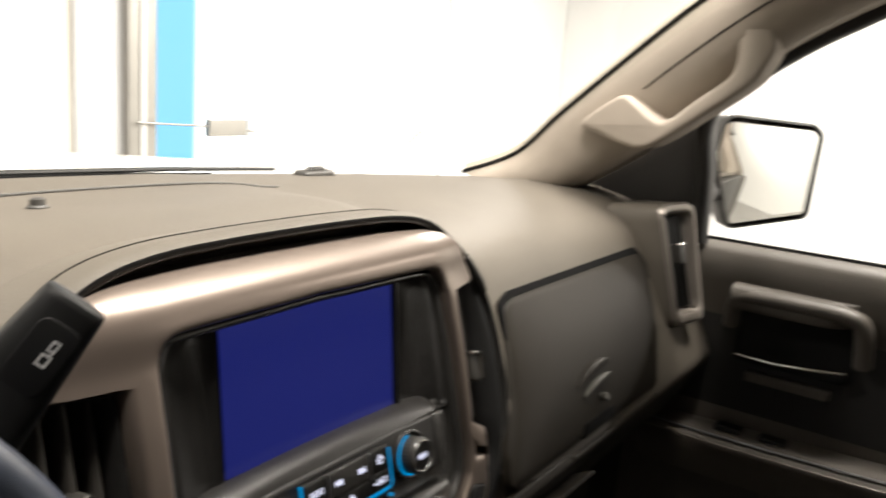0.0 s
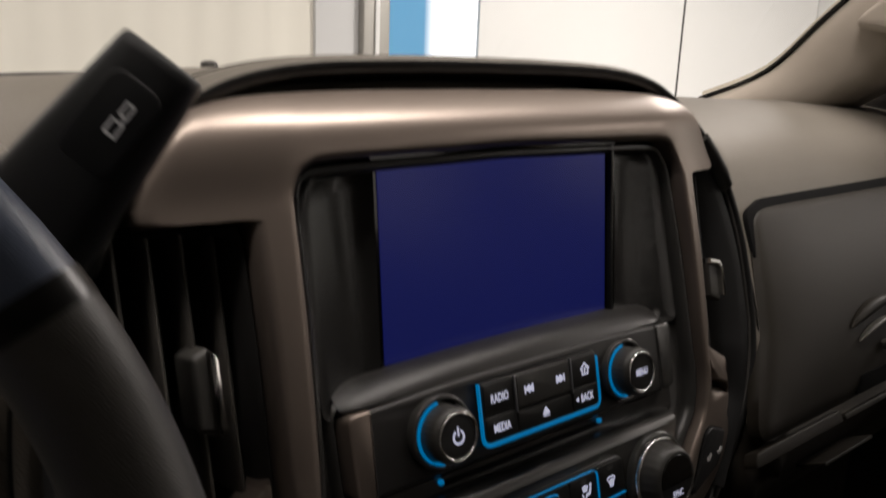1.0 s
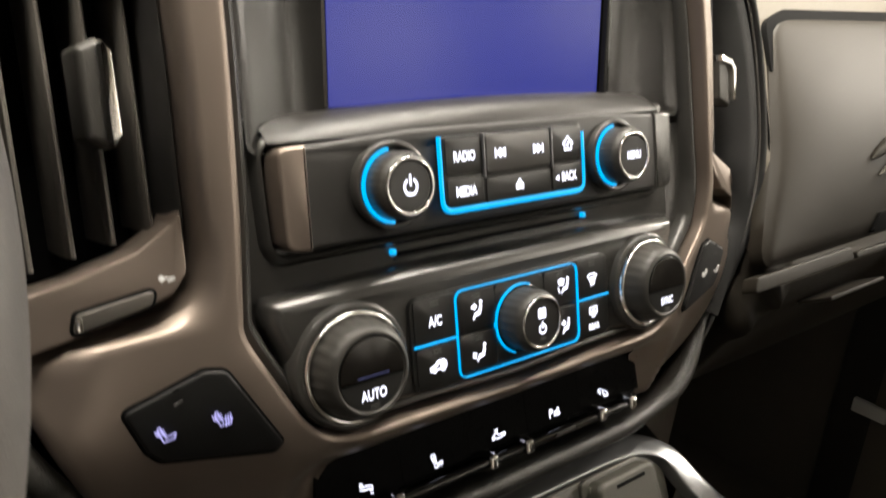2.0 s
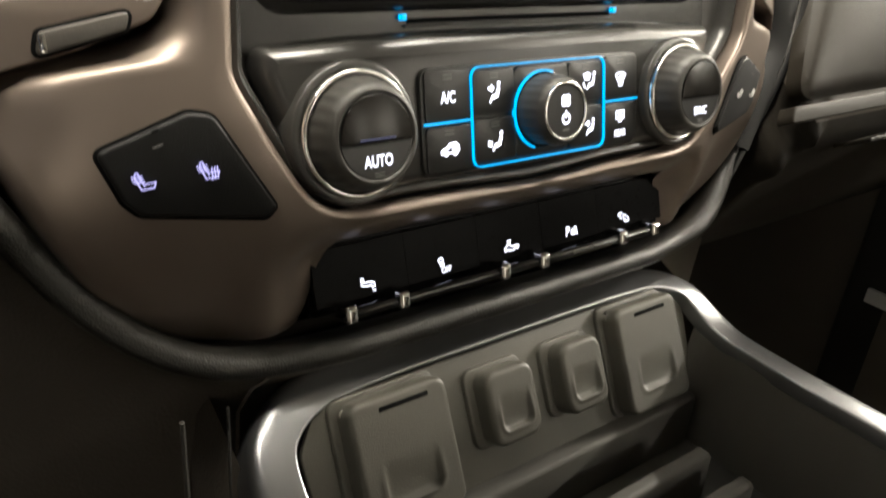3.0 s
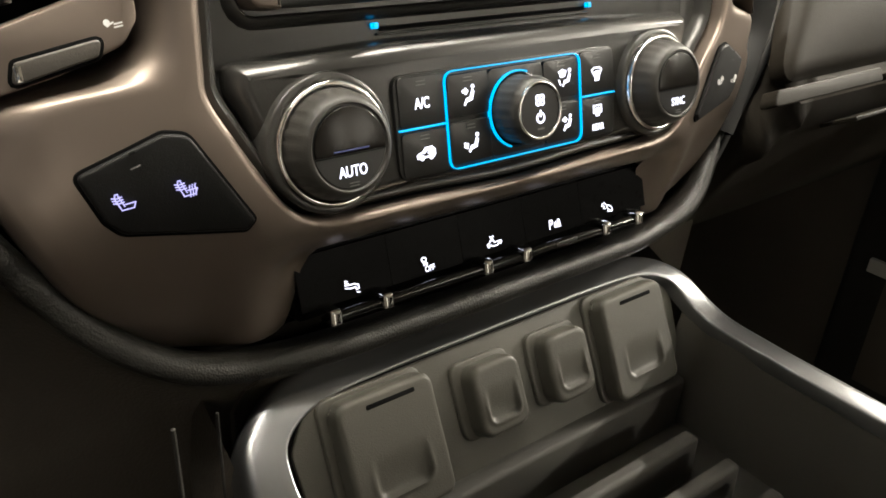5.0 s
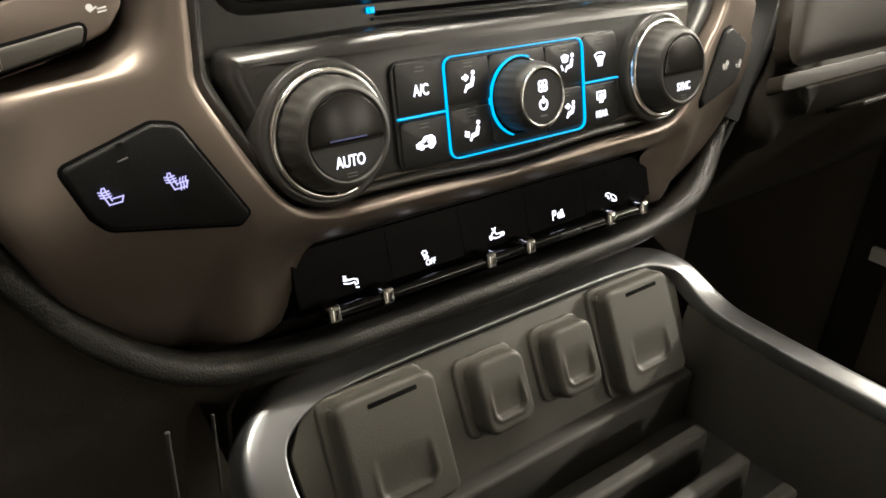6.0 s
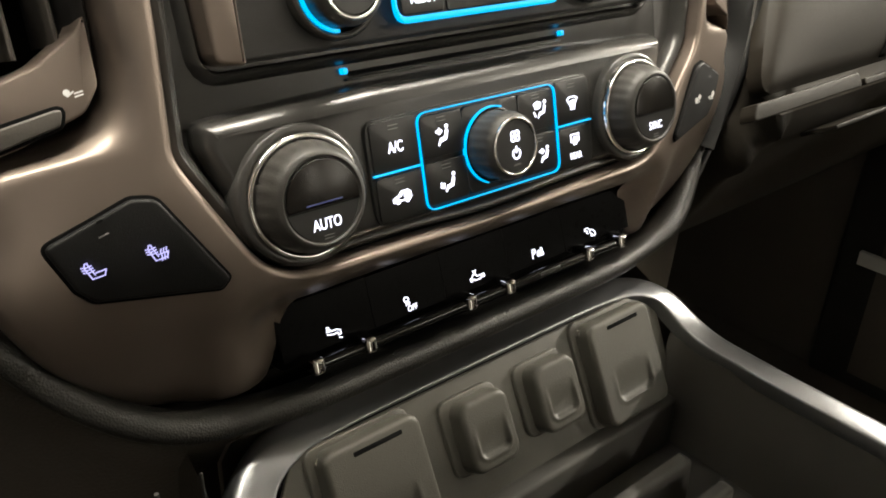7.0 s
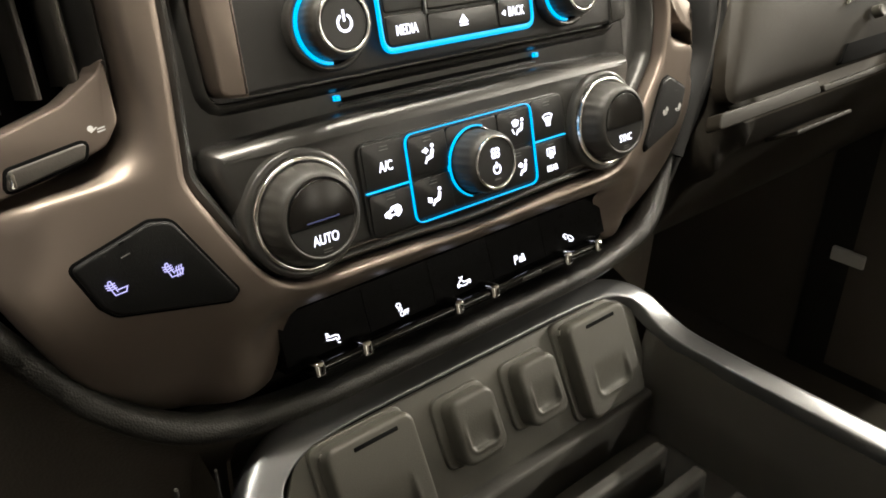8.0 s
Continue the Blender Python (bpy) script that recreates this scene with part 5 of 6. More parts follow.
def build_wheel():
    wh = thing("steering_wheel", WHEEL_M, "leather steering wheel with a blue sheen in its colour and taupe spokes", "steering wheel")
    path = [Vector((.186 * math.cos(2 * math.pi * i / 96), .186 * math.sin(2 * math.pi * i / 96), 0)) for i in range(96)]
    bm = bmesh.new()
    tube(bm, path, oval(.0145, .0165, 20), (0, 0, 1), True)
    part("rim", bm, WHEEL, wh, smooth=80)
    for mid in SEAMS:
        bm = bmesh.new()
        arc_ = [Vector((.186 * math.cos(radians(mid + a)), .186 * math.sin(radians(mid + a)), 0)) for a in (-1.2, -.4, .4, 1.2)]
        tube(bm, arc_, oval(.0150, .0170, 20), (0, 0, 1))
        part("rim_joint", bm, KEY, wh)
        turn = -1 if mid < 90 else 1
        bm = bmesh.new()
        low_ = [Vector((.186 * math.cos(radians(mid + turn * a)), .186 * math.sin(radians(mid + turn * a)), 0)) for a in range(1, 54, 2)]
        tube(bm, low_, oval(.0147, .0167, 20), (0, 0, 1))
        part("grip", bm, GRIP, wh, "grey leather grip", smooth=80)
    bm = bmesh.new()
    slab(bm, fillet([(-.085, -.075), (.085, -.075), (.10, .02), (.07, .065), (-.07, .065), (-.10, .02)], .03, 6), -.05, .012, .012, 4)
    part("hub", bm, WHEEL, wh)
    for a in (-12, 192):
        m = Matrix.Rotation(radians(a), 4, "Z")
        bm = bmesh.new()
        slab(bm, fillet([(.07, -.030), (.178, -.021), (.178, .023), (.07, .030)], .008, 4), -.018, -.002, .006, 4)
        bm.transform(m)
        sp = part("spoke", bm, TAUPE, wh, "taupe spoke")
        bm = bmesh.new()
        slab(bm, rrect(.125, .0, .055, .030, .006), -.004, .002, .002, 3)
        bm.transform(m)
        part("spoke_keys", bm, KEY, sp)
    bm = bmesh.new()
    lathe(bm, 0, 0, [(.04, -.05), (.045, -.12), (.06, -.22)], 32, None, 0, False)
    part("column", bm, BLACK, wh)
    return wh


build_wheel()


def build_lever():
    tip, low = Vector((-.2055, -.001, 1.6225)), Vector((-.345, .055, 1.43))
    ax_ = (tip - low).normalized()
    # broad face towards the seats
    face = Vector((-.45, -.86, .24))
    face = (face - ax_ * face.dot(ax_)).normalized()
    across = ax_.cross(face).normalized()
    m = Matrix((across, ax_, face)).transposed().to_4x4()
    m.translation = tip
    gl = thing("gear_lever", m, "black column gear lever with a tow button at its end", "gear lever")
    length = (tip - low).length
    bm = bmesh.new()
    rings = []
    for d, a, b in ((0, .0140, .0110), (.0008, .0150, .0120), (.004, .0156, .0126), (.04, .0190, .0140), (.09, .0235, .0150), (.13, .0215, .0130), (.16, .0130, .0105), (length, .0095, .0095)):
        rings.append([(u, -d, w) for u, w in oval(a, b, 24, 0, 0, .62)])
    loft(bm, rings, True, True, True)
    part("handle", bm, MATTE, gl, smooth=50)
    bm = bmesh.new()
    slab(bm, rrect(.002, -.028, .020, .034, .006), .008, .0141, .0006, 3)
    bt = part("button", bm, MATTE, gl)
    mark("legend", bt, [[(-y * .8, x) for x, y in line] for line in TOW], .004, -.025, .0143, PAINTED, .0010, .0050)
    return gl


build_lever()

# ---- pillar, glass, door, mirror ----


def build_pillar():
    pl = thing("windshield_pillar", pose(.80, .33, 1.56), "beige fabric-covered windshield pillar with a grab handle", "pillar")
    # stations up the pillar: glass-side edge, crest, window-side edge
    glass = [(.806, .445, 1.572), (.795, .335, 1.618), (.772, .245, 1.694), (.745, .135, 1.782), (.720, .025, 1.866), (.695, -.09, 1.935)]
    window = [(.812, .225, 1.575), (.800, .125, 1.640), (.782, .030, 1.715), (.762, -.055, 1.790), (.742, -.165, 1.858), (.72, -.29, 1.915)]
    g, w = smooth_path(glass, 5, False), smooth_path(window, 5, False)
    rings = []
    for a, b in zip(g, w):
        mid = (a + b) / 2
        inn = Vector((-.035, -.015, -.01))
        rings.append([a + Vector((.03, .02, .01)), a, a.lerp(b, .06) + inn * .45, a.lerp(b, .25) + inn * .95, a.lerp(b, .5) + inn * 1.1, a.lerp(b, .75) + inn * .95, a.lerp(b, .94) + inn * .45, b, b + Vector((.04, 0, 0))])
    bm = bmesh.new()
    loft(bm, rings, False)
    part("cover", bm, PILLAR, pl, in_world=True, smooth=70)
    bm = bmesh.new()
    tube(bm, [p + Vector((-.002, .002, .0)) for p in g], oval(.0038, .0038, 8), (0, 0, 1))
    part("glass_seal", bm, GAP, pl, in_world=True)
    bm = bmesh.new()
    tube(bm, [r[3].lerp(r[4], .35) for r in rings[13:]], oval(.0012, .0012, 6), (0, 0, 1))
    part("cover_seam", bm, GAP, pl, in_world=True)
    return pl


build_pillar()


def build_grab():
    gh = thing("grab_handle", pose(.74, .05, 1.70), "beige plastic grab handle bolted to the pillar", "grab handle")
    side = Matrix(((0, 0, -1, 0), (1, 0, 0, 0), (0, 1, 0, 0), (0, 0, 0, 1)))
    # broad lower mount, straight bar, upper leg that runs up into the roof trim
    low = [(.192, 1.683), (.145, 1.667), (.108, 1.659), (.084, 1.657), (.058, 1.667), (.0, 1.710), (-.057, 1.756), (-.072, 1.782), (-.080, 1.806), (-.073, 1.838), (-.066, 1.88)]
    top = [(-.025, 1.88), (-.030, 1.822), (-.033, 1.782), (-.024, 1.761), (.011, 1.732), (.048, 1.701), (.072, 1.705), (.101, 1.723), (.130, 1.728)]
    poly = [(p.x, p.y) for p in smooth_path(low + top, 4, True)]
    bm = bmesh.new()
    slab(bm, poly[::-1], -.765, -.705, .008, 5, lambda u, v: .014 * smoothstep(1.84, 1.74, v) * smoothstep(.16, .05, u) - .02 * smoothstep(.10, .20, u), True)
    bm.transform(side)
    part("bar", bm, PILLAR, gh, in_world=True, smooth=60)
    bm = bmesh.new()
    tube(bm, [Vector((.7125, .128, 1.6880)), Vector((.7095, .098, 1.7010))], oval(.0009, .0009, 6), (0, 0, 1))
    part("screw_cap", bm, GAP, gh, in_world=True)
    return gh


build_grab()

GLASS = bpy.data.materials.new("clear_glass")
GLASS.use_nodes = True
gn = GLASS.node_tree
gn.nodes.remove(gn.nodes["Principled BSDF"])
g_tr, g_gl, g_mx = gn.nodes.new("ShaderNodeBsdfTransparent"), gn.nodes.new("ShaderNodeBsdfGlossy"), gn.nodes.new("ShaderNodeMixShader")
g_tr.inputs[0].default_value = (.93, .95, .94, 1)
g_gl.inputs["Roughness"].default_value = 0.02
g_mx.inputs[0].default_value = 0.05
gn.links.new(g_tr.outputs[0], g_mx.inputs[1])
gn.links.new(g_gl.outputs[0], g_mx.inputs[2])
gn.links.new(g_mx.outputs[0], gn.nodes["Material Output"].inputs[0])

bm = bmesh.new()
rows = []
for i in range(25):
    x = -.80 + 1.6 * i / 24
    yb, zb = glass_base(x)
    rows.append([(x * (1 - .10 * t), (yb + .012) * (1 - t) + (-.085 - .10 * abs(x) ** 2) * t, (zb - .004) * (1 - t) + 1.955 * t) for t in (0, .25, .5, .75, 1)])
loft(bm, rows, False)
ws = solid("windshield", bm, GLASS, "clear curved windshield glass", "windshield", kind="structure", smooth=80)
ws.visible_shadow = False

BODY = mat("pale_car_paint", (0.72, 0.70, 0.66), 0.18, 0.0, 0, 300, 0.03, 4, 0.6)
bm = bmesh.new()
rows = []
for i in range(33):
    x = -.92 + 1.84 * i / 32
    k = abs(x) / .92
    h = 1.566 - .05 * k ** 3 + .018 * math.exp(-((abs(x) - .15) / .13) ** 2)
    rows.append([(x, .70 - .12 * k, 1.50), (x, .705 - .12 * k, h - .045), (x, .74 - .12 * k, h - .03), (x, 1.0, h - .015), (x, 1.35, h - .045), (x, 1.7, h - .10), (x, 1.80, h - .18), (x, 1.83, 1.0), (x, 1.84, .6)])
loft(bm, rows, False)
solid("hood", bm, BODY, "pale glossy painted truck hood", "car hood", smooth=50)
bm = bmesh.new()
rows = [[(x, glass_base(x)[0] + .004, 1.53), (x, glass_base(x)[0] + .006, glass_base(x)[1] - .004), (x, glass_base(x)[0] + .05, 1.545), (x, .72, 1.53)] for x in [-.84 + .07 * i for i in range(25)]]
loft(bm, rows, False)
solid("cowl", bm, BLACK, "black plastic cowl at the windshield's base", "cowl", smooth=60)


def build_wiper():
    wp = thing("wiper", pose(0, .62, 1.57), "black wiper resting along the cowl", "wiper")
    bm = bmesh.new()
    tube(bm, [Vector((-.60, .615, 1.584)), Vector((-.25, .622, 1.588)), Vector((.015, .62, 1.5855)), Vector((.30, .605, 1.580)), Vector((.47, .580, 1.575))], lambda t: oval(.005, .0055 - .003 * t, 10), (0, 0, 1))
    part("blade", bm, BLACK, wp, in_world=True)
    for x in (-.27, -.088, .002):
        bm = bmesh.new()
        boxmesh(bm, x - .005, x + .005, .600, .612, 1.560, 1.588, .002)
        part("claw", bm, BLACK, wp, in_world=True)
    return wp


build_wiper()


def build_door():
    dr = thing("passenger_door", pose(.86, -.3, .9), "closed dark vinyl passenger door with an armrest and chrome handle", "door")
    bm = bmesh.new()
    rows = []
    for i in range(21):
        y = .10 - 1.1 * i / 20
        rows.append([(.915, y, 1.512 + .006 * i / 20), (.885, y, 1.520 + .006 * i / 20), (.852, y, 1.516 + .006 * i / 20), (.840, y, 1.505), (.838, y, 1.46), (.846, y, 1.40), (.850, y, 1.32), (.848, y, 1.27), (.84, y, 1.245), (.845, y, .80)])
    loft(bm, rows, False)
    part("panel", bm, DOORP, dr, in_world=True, smooth=50)
    bm = bmesh.new()
    boxmesh(bm, .845, .95, -1.0, .16, .75, 1.505, .01)
    part("shell", bm, BLACK, dr, in_world=True)
    # armrest shelf
    path = [Vector((.812, .06, 1.218)), Vector((.802, -.05, 1.222)), Vector((.795, -.20, 1.228)), Vector((.79, -.40, 1.236)), Vector((.79, -.9, 1.24))]
    bm = bmesh.new()
    tube(bm, smooth_path([tuple(p) for p in path], 5, False), [(-.045, .014), (.02, .016), (.032, .010), (.036, -.002), (.030, -.02), (.01, -.06), (-.045, -.07)], (0, 0, 1))
    part("armrest", bm, DOORP, dr, in_world=True, smooth=50)
    bm = bmesh.new()
    tube(bm, [p + Vector((-.026, 0, .0165)) for p in smooth_path([tuple(p) for p in path], 5, False)], oval(.0022, .0012, 8), (0, 0, 1))
    part("armrest_edge", bm, SILVER, dr, in_world=True)
    bm = bmesh.new()
    tube(bm, [p + Vector((-.0355, 0, .0065)) for p in smooth_path([tuple(p) for p in path], 5, False)], oval(.0012, .0012, 8), (0, 0, 1))
    part("armrest_seam", bm, VENTF, dr, in_world=True)
    bm = bmesh.new()
    tube(bm, [Vector((.872, .10 - .1 * i, 1.5195 + .0055 * i / 10)) for i in range(11)], oval(.0035, .0035, 8), (0, 0, 1))
    part("window_seal", bm, GAP, dr, "black window seal", in_world=True)
    for y in (-.075, -.14):
        bm = bmesh.new()
        boxmesh(bm, .80, .825, y - .02, y + .02, 1.234, 1.246, .004)
        part("window_switch", bm, CHARCOAL, dr, in_world=True)
    # hand pull: padded hood, dark cup, chrome lever
    bm = bmesh.new()
    path = smooth_path([(.838, -.048, 1.40), (.828, -.052, 1.435), (.822, -.075, 1.449), (.820, -.15, 1.452), (.822, -.205, 1.450), (.826, -.228, 1.436), (.836, -.235, 1.38)], 6, False)
    tube(bm, path, oval(.013, .017, 12), (1, 0, 0))
    part("pull_hood", bm, DOORP, dr, in_world=True, smooth=70)
    bm = bmesh.new()
    rows = []
    for i in range(13):
        y = -.046 - .168 * i / 12
        e = 1 - max(0, (i - 9) / 3) ** 2
        rows.append([(.838, y, 1.466), (.838 - .018 * e, y, 1.464), (.838 - .026 * e, y, 1.459), (.838 - .032 * e, y, 1.436), (.838 - .029 * e, y, 1.430), (.838 - .012 * e, y, 1.430)])
    loft(bm, rows, False)
    part("hood_ledge", bm, DOORP, dr, "sloping padded ledge", in_world=True, smooth=45)
    bm = bmesh.new()
    boxmesh(bm, .836, .842, -.222, -.06, 1.345, 1.440, .012, "x")
    part("pull_cup", bm, MATTE, dr, in_world=True)
    bm = bmesh.new()
    tube(bm, [Vector((.828, -.062, 1.356)), Vector((.814, -.12, 1.359)), Vector((.812, -.17, 1.364)), Vector((.826, -.215, 1.366))], oval(.0032, .0048, 12), (1, 0, 0))
    part("lever", bm, CHROME, dr, "chrome handle lever", in_world=True)
    bm = bmesh.new()
    boxmesh(bm, .826, .85, -.20, -.08, 1.318, 1.332, .006)
    part("pull_ledge", bm, DOORP, dr, in_world=True)
    # black sail panel in the window's corner
    bm = bmesh.new()
    pts = [(.868, .245, 1.60), (.860, .135, 1.668), (.842, .033, 1.745), (.846, .018, 1.62), (.850, .015, 1.515), (.856, .245, 1.515)]
    a = [bm.verts.new(p) for p in pts]
    b = [bm.verts.new((x + .02, y, z)) for x, y, z in pts]
    bm.faces.new(a)
    bm.faces.new(b[::-1])
    bridge(bm, a, b)
    part("sail_panel", bm, BLACK, dr, "black sail panel", in_world=True)
    bm = bmesh.new()
    path = smooth_path([(.842, .021, 1.515), (.838, .026, 1.62), (.832, .030, 1.712), (.812, -.05, 1.785), (.792, -.16, 1.852), (.772, -.30, 1.91), (.76, -.6, 1.945), (.76, -1.0, 1.95)], 5, False)
    tube(bm, path, oval(.013, .016, 10), (1, 0, 0))
    part("window_frame", bm, BLACK, dr, in_world=True, smooth=70)
    return dr


build_door()
bm = bmesh.new()
loft(bm, [[(.868, .0, 1.515), (.868, -1.0, 1.515)], [(.862, .0, 1.62), (.862, -1.0, 1.62)], [(.85, .0, 1.70), (.85, -1.0, 1.75)], [(.80, -.17, 1.86), (.80, -1.0, 1.92)]], False)
pane = solid("side_window", bm, GLASS, "clear side window glass", "window", kind="structure")
pane.visible_shadow = False


def build_mirror():
    c = Vector((1.150, .012, 1.599))
    m = look(c, c + Vector((.62, .76, -.02)), 0)  # the glass faces the driver
    mr = thing("side_mirror", m, "black-framed door mirror with clear glass", "mirror")
    poly = fillet([(-.112, .042), (-.066, -.095), (.108, -.070), (.116, .086), (.094, .102), (-.096, .110)], [.02, .02, .02, .02, .02, .025], 6)
    bm = bmesh.new()
    rings = [[(u * k, v * k, w) for u, v in poly] for k, w in ((.55, -.085), (.82, -.065), (1.0, -.03), (1.03, .0), (1.02, .008), (.985, .009))]
    loft(bm, rings, True, True, False)
    part("housing", bm, CHARCOAL, mr, smooth=60)
    GLASSM = bpy.data.materials.new("mirror_glass")
    GLASSM.use_nodes = True
    q = GLASSM.node_tree.nodes["Principled BSDF"]
    q.inputs["Base Color"].default_value = (.72, .71, .68, 1)
    q.inputs["Metallic"].default_value = 1.0
    q.inputs["Roughness"].default_value = 0.015
    bm = bmesh.new()
    slab(bm, [(u, v - (.006 if v > .03 else -.003)) for u, v in inset(poly, .004)], -.002, .004, .0006)
    part("glass", bm, GLASSM, mr, "mirror glass")
    bm = bmesh.new()
    a = m.inverted() @ Vector((.90, .085, 1.56))
    tube(bm, [a, Vector((-.09, -.03, -.05)), Vector((-.04, -.02, -.055))], oval(.028, .04, 14), (0, 0, 1))
    part("arm", bm, BLACK, mr, smooth=70)
    return mr


build_mirror()

# ---- cab shell ----
DSIDE = mat("dark_side_cloth", (0.07, 0.063, 0.056), 0.8, 0, .3, 1500)
CLOTH = mat("headliner_cloth", (0.30, 0.285, 0.26), 0.9, 0, .3, 1500)
block("cab_roof", -.96, .82, -1.55, -.07, 1.965, 2.03, CLOTH, "beige cloth headliner under the roof", "roof", .02, "structure")
# Unseen back walls: dark below for reflections, wide on the left to block light.
block("cab_back_wall", -.86, .86, -1.60, -1.52, .78, 1.50, DOORP, "unseen back wall, dark for the bezel to reflect", "wall", .01, "structure")
block("rear_light_block", -.86, .53, -1.60, -1.52, 1.50, 2.0, CLOTH, "unseen beige wall that narrows the rear opening for light", "wall", .01, "structure")
block("cab_back_header", .53, .86, -1.60, -1.52, 1.86, 2.0, CLOTH, "unseen beige header over the rear opening left for light", "wall", .01, "structure")
for sx in (-1, 1):
    block("cab_corner", min(sx * .72, sx * .86), max(sx * .72, sx * .86), -1.60, -1.50, 1.45, 2.0, PILLAR, "beige corner pillar of the cab", "pillar", .01, "structure")
block("cab_floor", -.86, .86, -1.55, .75, .74, .78, CARPET, "black carpeted cab floor", "floor", .005, "structure")
for sx in (-1, 1):
    block("kick_panel", min(sx * .855, sx * .90), max(sx * .855, sx * .90), .09, .60, .74, 1.49, DOORP, "dark kick panel beside the footwell", "trim panel", .008, "structure")
block("firewall", -.86, .86, .60, .66, .74, 1.50, CARPET, "dark carpeted firewall behind the dashboard", "wall", .005, "structure")
# Unseen wall, added to keep light from the driver's window side out.
block("left_light_block", -.97, -.90, -1.55, .10, 1.46, 2.0, DSIDE, "unseen grey-brown wall blocking light from the driver's side", "wall", .01, "structure")
block("centre_post", .80, .90, -1.02, -.72, .78, 2.0, PILLAR, "beige post behind the passenger door", "pillar", .02, "structure")
# Unseen side pieces, added with an opening between to admit light from behind.
block("cab_side_rear", .86, .92, -1.56, -1.0, .78, 1.46, DSIDE, "unseen grey-brown cab side below an opening left for light", "wall", .01, "structure")
block("cab_side_header", .86, .92, -1.56, -1.0, 1.90, 2.0, DSIDE, "unseen grey-brown header over an opening left for light", "wall", .01, "structure")
block("driver_door_sill", -.95, -.87, -1.0, .6, .74, 1.46, DOORP, "dark driver's door below its window", "door", .01, "structure")
bm = bmesh.new()
loft(bm, [[(-.806, .445, 1.572), (-.83, .225, 1.575), (-.86, .30, 1.5)], [(-.745, .135, 1.782), (-.775, -.055, 1.79), (-.79, .05, 1.76)], [(-.695, -.09, 1.95), (-.73, -.27, 1.95), (-.75, -.15, 1.97)]], True, True, True)
solid("driver_pillar", bm, PILLAR, "beige fabric-covered pillar on the driver's side", "pillar", kind="structure")
block("kick_panel_clip", .838, .856, .080, .128, .972, .992, PAINTED, "small pale clip on the footwell's kick panel", "clip", .003)

# ---- garage ----
WALLP = mat("white_painted_wall", (0.80, 0.795, 0.785), 0.55, 0, .25, 220, .04, 1.2)
FLOORC = mat("grey_sealed_concrete", (0.26, 0.25, 0.235), 0.42, 0, .4, 60, .2, 1.5)
STEEL = mat("grey_steel", (0.34, 0.325, 0.30), 0.4, .5, .1, 400, .08, 8)
CURTAIN = mat("cream_strip_curtain", (0.78, 0.745, 0.67), 0.5, 0, .15, 90, .06, 3, streak=(6, 6, .4))
JAMB = mat("pale_grey_paint", (0.60, 0.595, 0.60), 0.5, 0, .2, 220, .04, 1.5)
WY = 4.5
block("ground", -9, 13, -9, 9, -.12, 0, FLOORC, "grey sealed concrete floor", "floor", .01, "structure")
DECK = mat("grey_steel_deck", (0.45, 0.46, 0.48), 0.55, 0, .2, 220, .06, 1.2)
block("ceiling", -9, 13, -9, 9, 4.2, 4.3, DECK, "pale grey painted steel deck ceiling", "ceiling", .01, "structure")
block("wall_front", 3.945, 9.2, WY, WY + .03, 0, 4.2, WALLP, "white panelled wall", "wall", .004, "structure")
block("wall_back", -9, 9.3, -7.2, -7.05, 0, 4.2, WALLP, "plain white wall", "wall", .004, "structure")
block("wall_left", -7.1, -7.0, -7.2, WY, 0, 4.2, WALLP, "plain white wall", "wall", .004, "structure")
block("wall_right", 9.2, 9.3, -7.2, WY, 0, 4.2, WALLP, "plain white wall", "wall", .004, "structure")
block("wall_above_window", -7.0, 3.90, WY + .02, WY + .15, 2.9, 4.2, WALLP, "white wall over the bay door", "wall", .004, "structure")
block("wall_below_window", 3.05, 3.90, WY + .01, WY + .14, 0, .95, WALLP, "white wall below the window", "wall", .004, "structure")
for x in (6.58,):
    block("panel_seam", x - .012, x + .012, WY - .006, WY + .01, 0, 4.2, BLACK, "narrow dark joint strip on the wall", "trim", .002, "structure")
block("window_post", 2.84, 3.06, WY - .06, WY + .12, 0, 4.2, STEEL, "grey steel door post", "post", .01, "structure")
block("post_flange", 2.93, 2.965, WY - .075, WY - .06, 0, 4.2, WALLP, "pale strip on the door post", "trim", .004, "structure")
block("white_jamb", 2.50, 2.84, WY + .0, WY + .12, 0, 4.2, JAMB, "pale grey door jamb", "trim", .006, "structure")
bm = bmesh.new()
pts = []
for i in range(300):
    x = -7.0 + 9.5 * i / 299
    pts.append((x, WY + .03 + .010 * math.sin(x * 9 + 1.5 * math.sin(x * 2.3)) + .004 * math.sin(x * 27 + 1.3)))
loft(bm, [[(x, y, 0.0) for x, y in pts], [(x, y, 2.95) for x, y in pts]], False)
loft(bm, [[(x, y + .01, 2.95) for x, y in pts], [(x, y + .01, 0.0) for x, y in pts]], False)
solid("bay_curtain", bm, CURTAIN, "cream hanging curtain over the bay opening", "curtain", kind="structure", smooth=80)

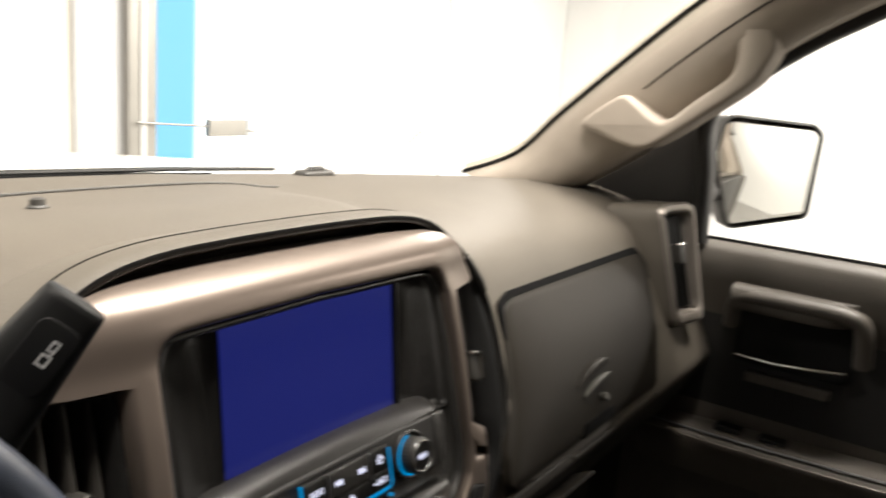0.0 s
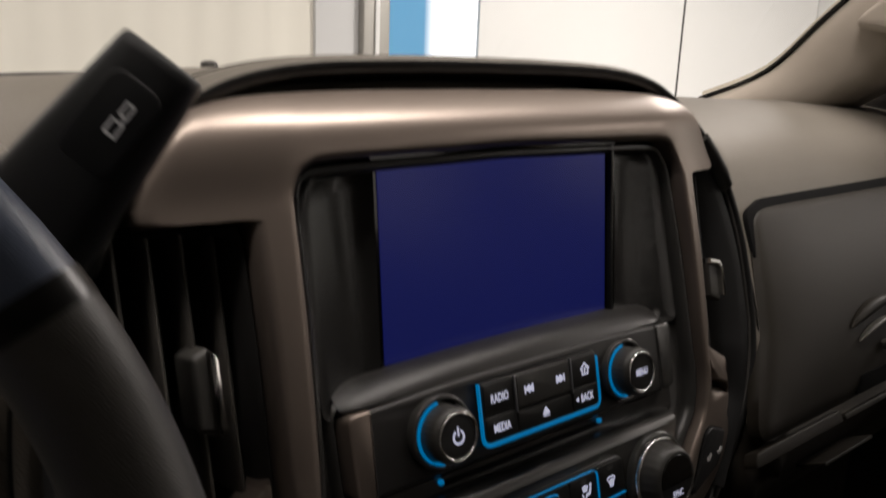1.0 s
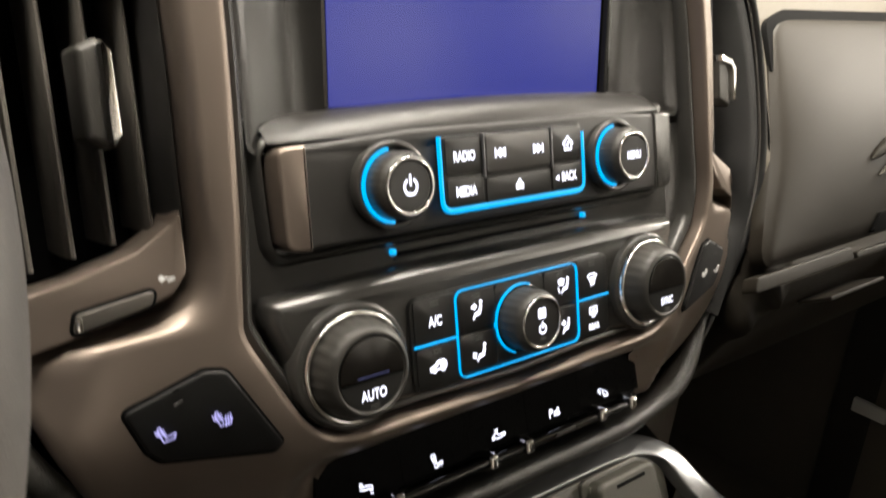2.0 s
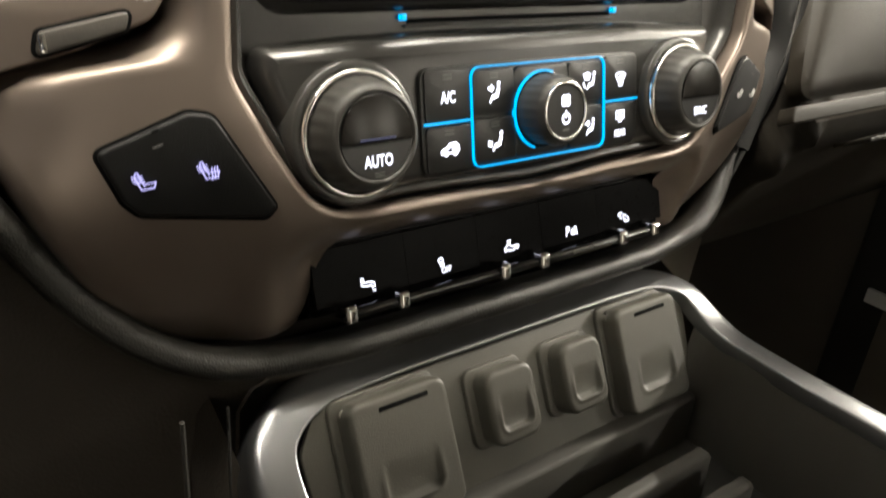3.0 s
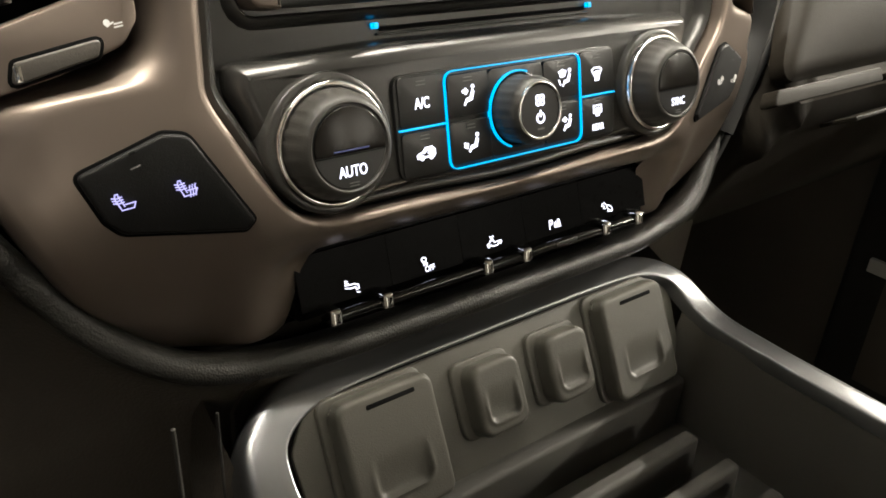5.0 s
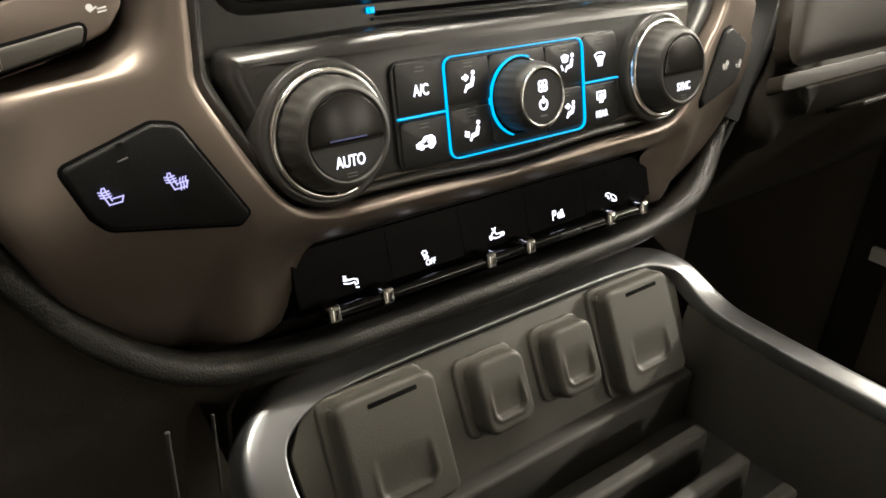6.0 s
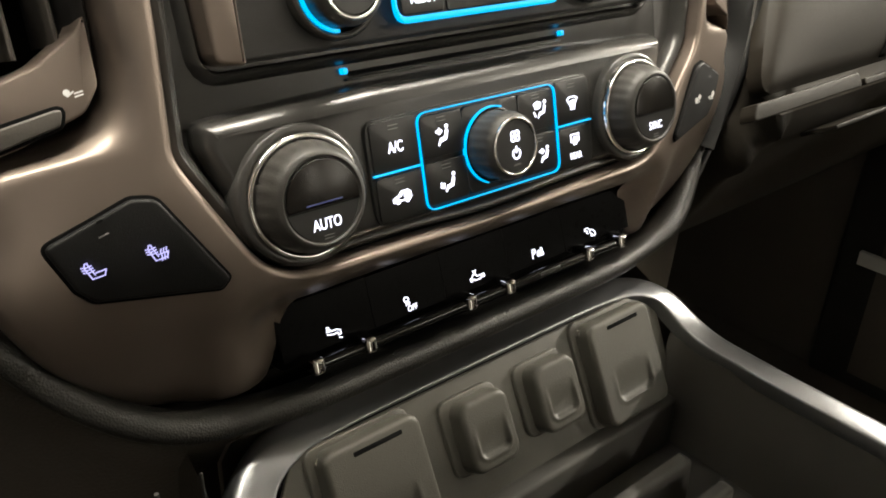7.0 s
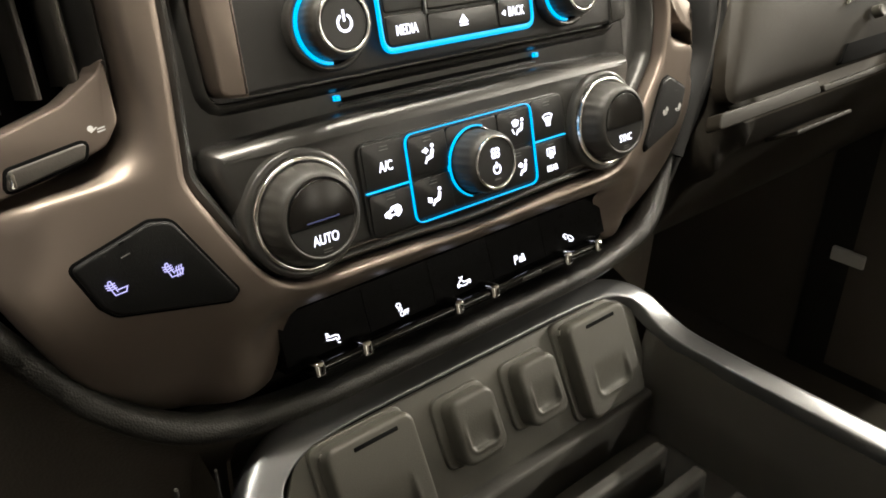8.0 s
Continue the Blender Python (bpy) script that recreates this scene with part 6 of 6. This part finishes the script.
SKY = bpy.data.materials.new("outdoor_glow")
SKY.use_nodes = True
sn_ = SKY.node_tree
for nd in list(sn_.nodes):
    if nd.type != "OUTPUT_MATERIAL":
        sn_.nodes.remove(nd)
tc_, sx_, rp_, em_ = sn_.nodes.new("ShaderNodeTexCoord"), sn_.nodes.new("ShaderNodeSeparateXYZ"), sn_.nodes.new("ShaderNodeValToRGB"), sn_.nodes.new("ShaderNodeEmission")
rp_.color_ramp.elements[0].position, rp_.color_ramp.elements[0].color = .37, (.105, .25, .35, 1)
rp_.color_ramp.elements[1].position, rp_.color_ramp.elements[1].color = .425, (1.0, .95, .86, 1)
em_.inputs[1].default_value = 5.0
sn_.links.new(tc_.outputs["Generated"], sx_.inputs[0])
sn_.links.new(sx_.outputs[0], rp_.inputs[0])
sn_.links.new(rp_.outputs[0], em_.inputs[0])
sn_.links.new(em_.outputs[0], sn_.nodes["Material Output"].inputs[0])
block("backdrop", 2.9, 5.0, WY + .35, WY + .37, .9, 3.0, SKY, "blue and white daylight outside the window", "backdrop", .002, "structure")
block("window_bar", 3.06, 3.09, WY - .01, WY + .05, .95, 2.9, STEEL, "grey window frame bar", "window", .004, "structure")


def build_latch_box():
    lb = thing("door_latch_box", pose(3.64, WY - .09, 1.235), "grey latch box on a thin rod before the window", "latch")
    bm = bmesh.new()
    boxmesh(bm, -.18, .18, -.03, .03, -.06, .06, .008)
    part("box", bm, STEEL, lb)
    bm = bmesh.new()
    tube(bm, [Vector((-.75, .0, .04)), Vector((-.1, .0, .01)), Vector((.28, .0, -.03))], oval(.008, .008, 8), (0, 0, 1))
    part("rod", bm, STEEL, lb)
    return lb


build_latch_box()
for k in range(4):
    b = block("wall_scuff", 6.02 + .05 * k, 6.05 + .05 * k + .03, WY - .003, WY, 1.06 + .03 * k, 1.09 + .03 * k, STEEL, "small grey scuff on the white wall", "mark", .001)
# Housings for the added lamps, which stay out of view.
for lx, ly, wx, wy, watts in LAMPS:
    block("unseen_lamp_housing", lx - wx / 2 - .04, lx + wx / 2 + .04, ly - wy / 2 - .04, ly + wy / 2 + .04, 3.88, 4.21, WALLP, "white housing over an added, unseen ceiling lamp", "lamp", .01, group="ceiling lamps")
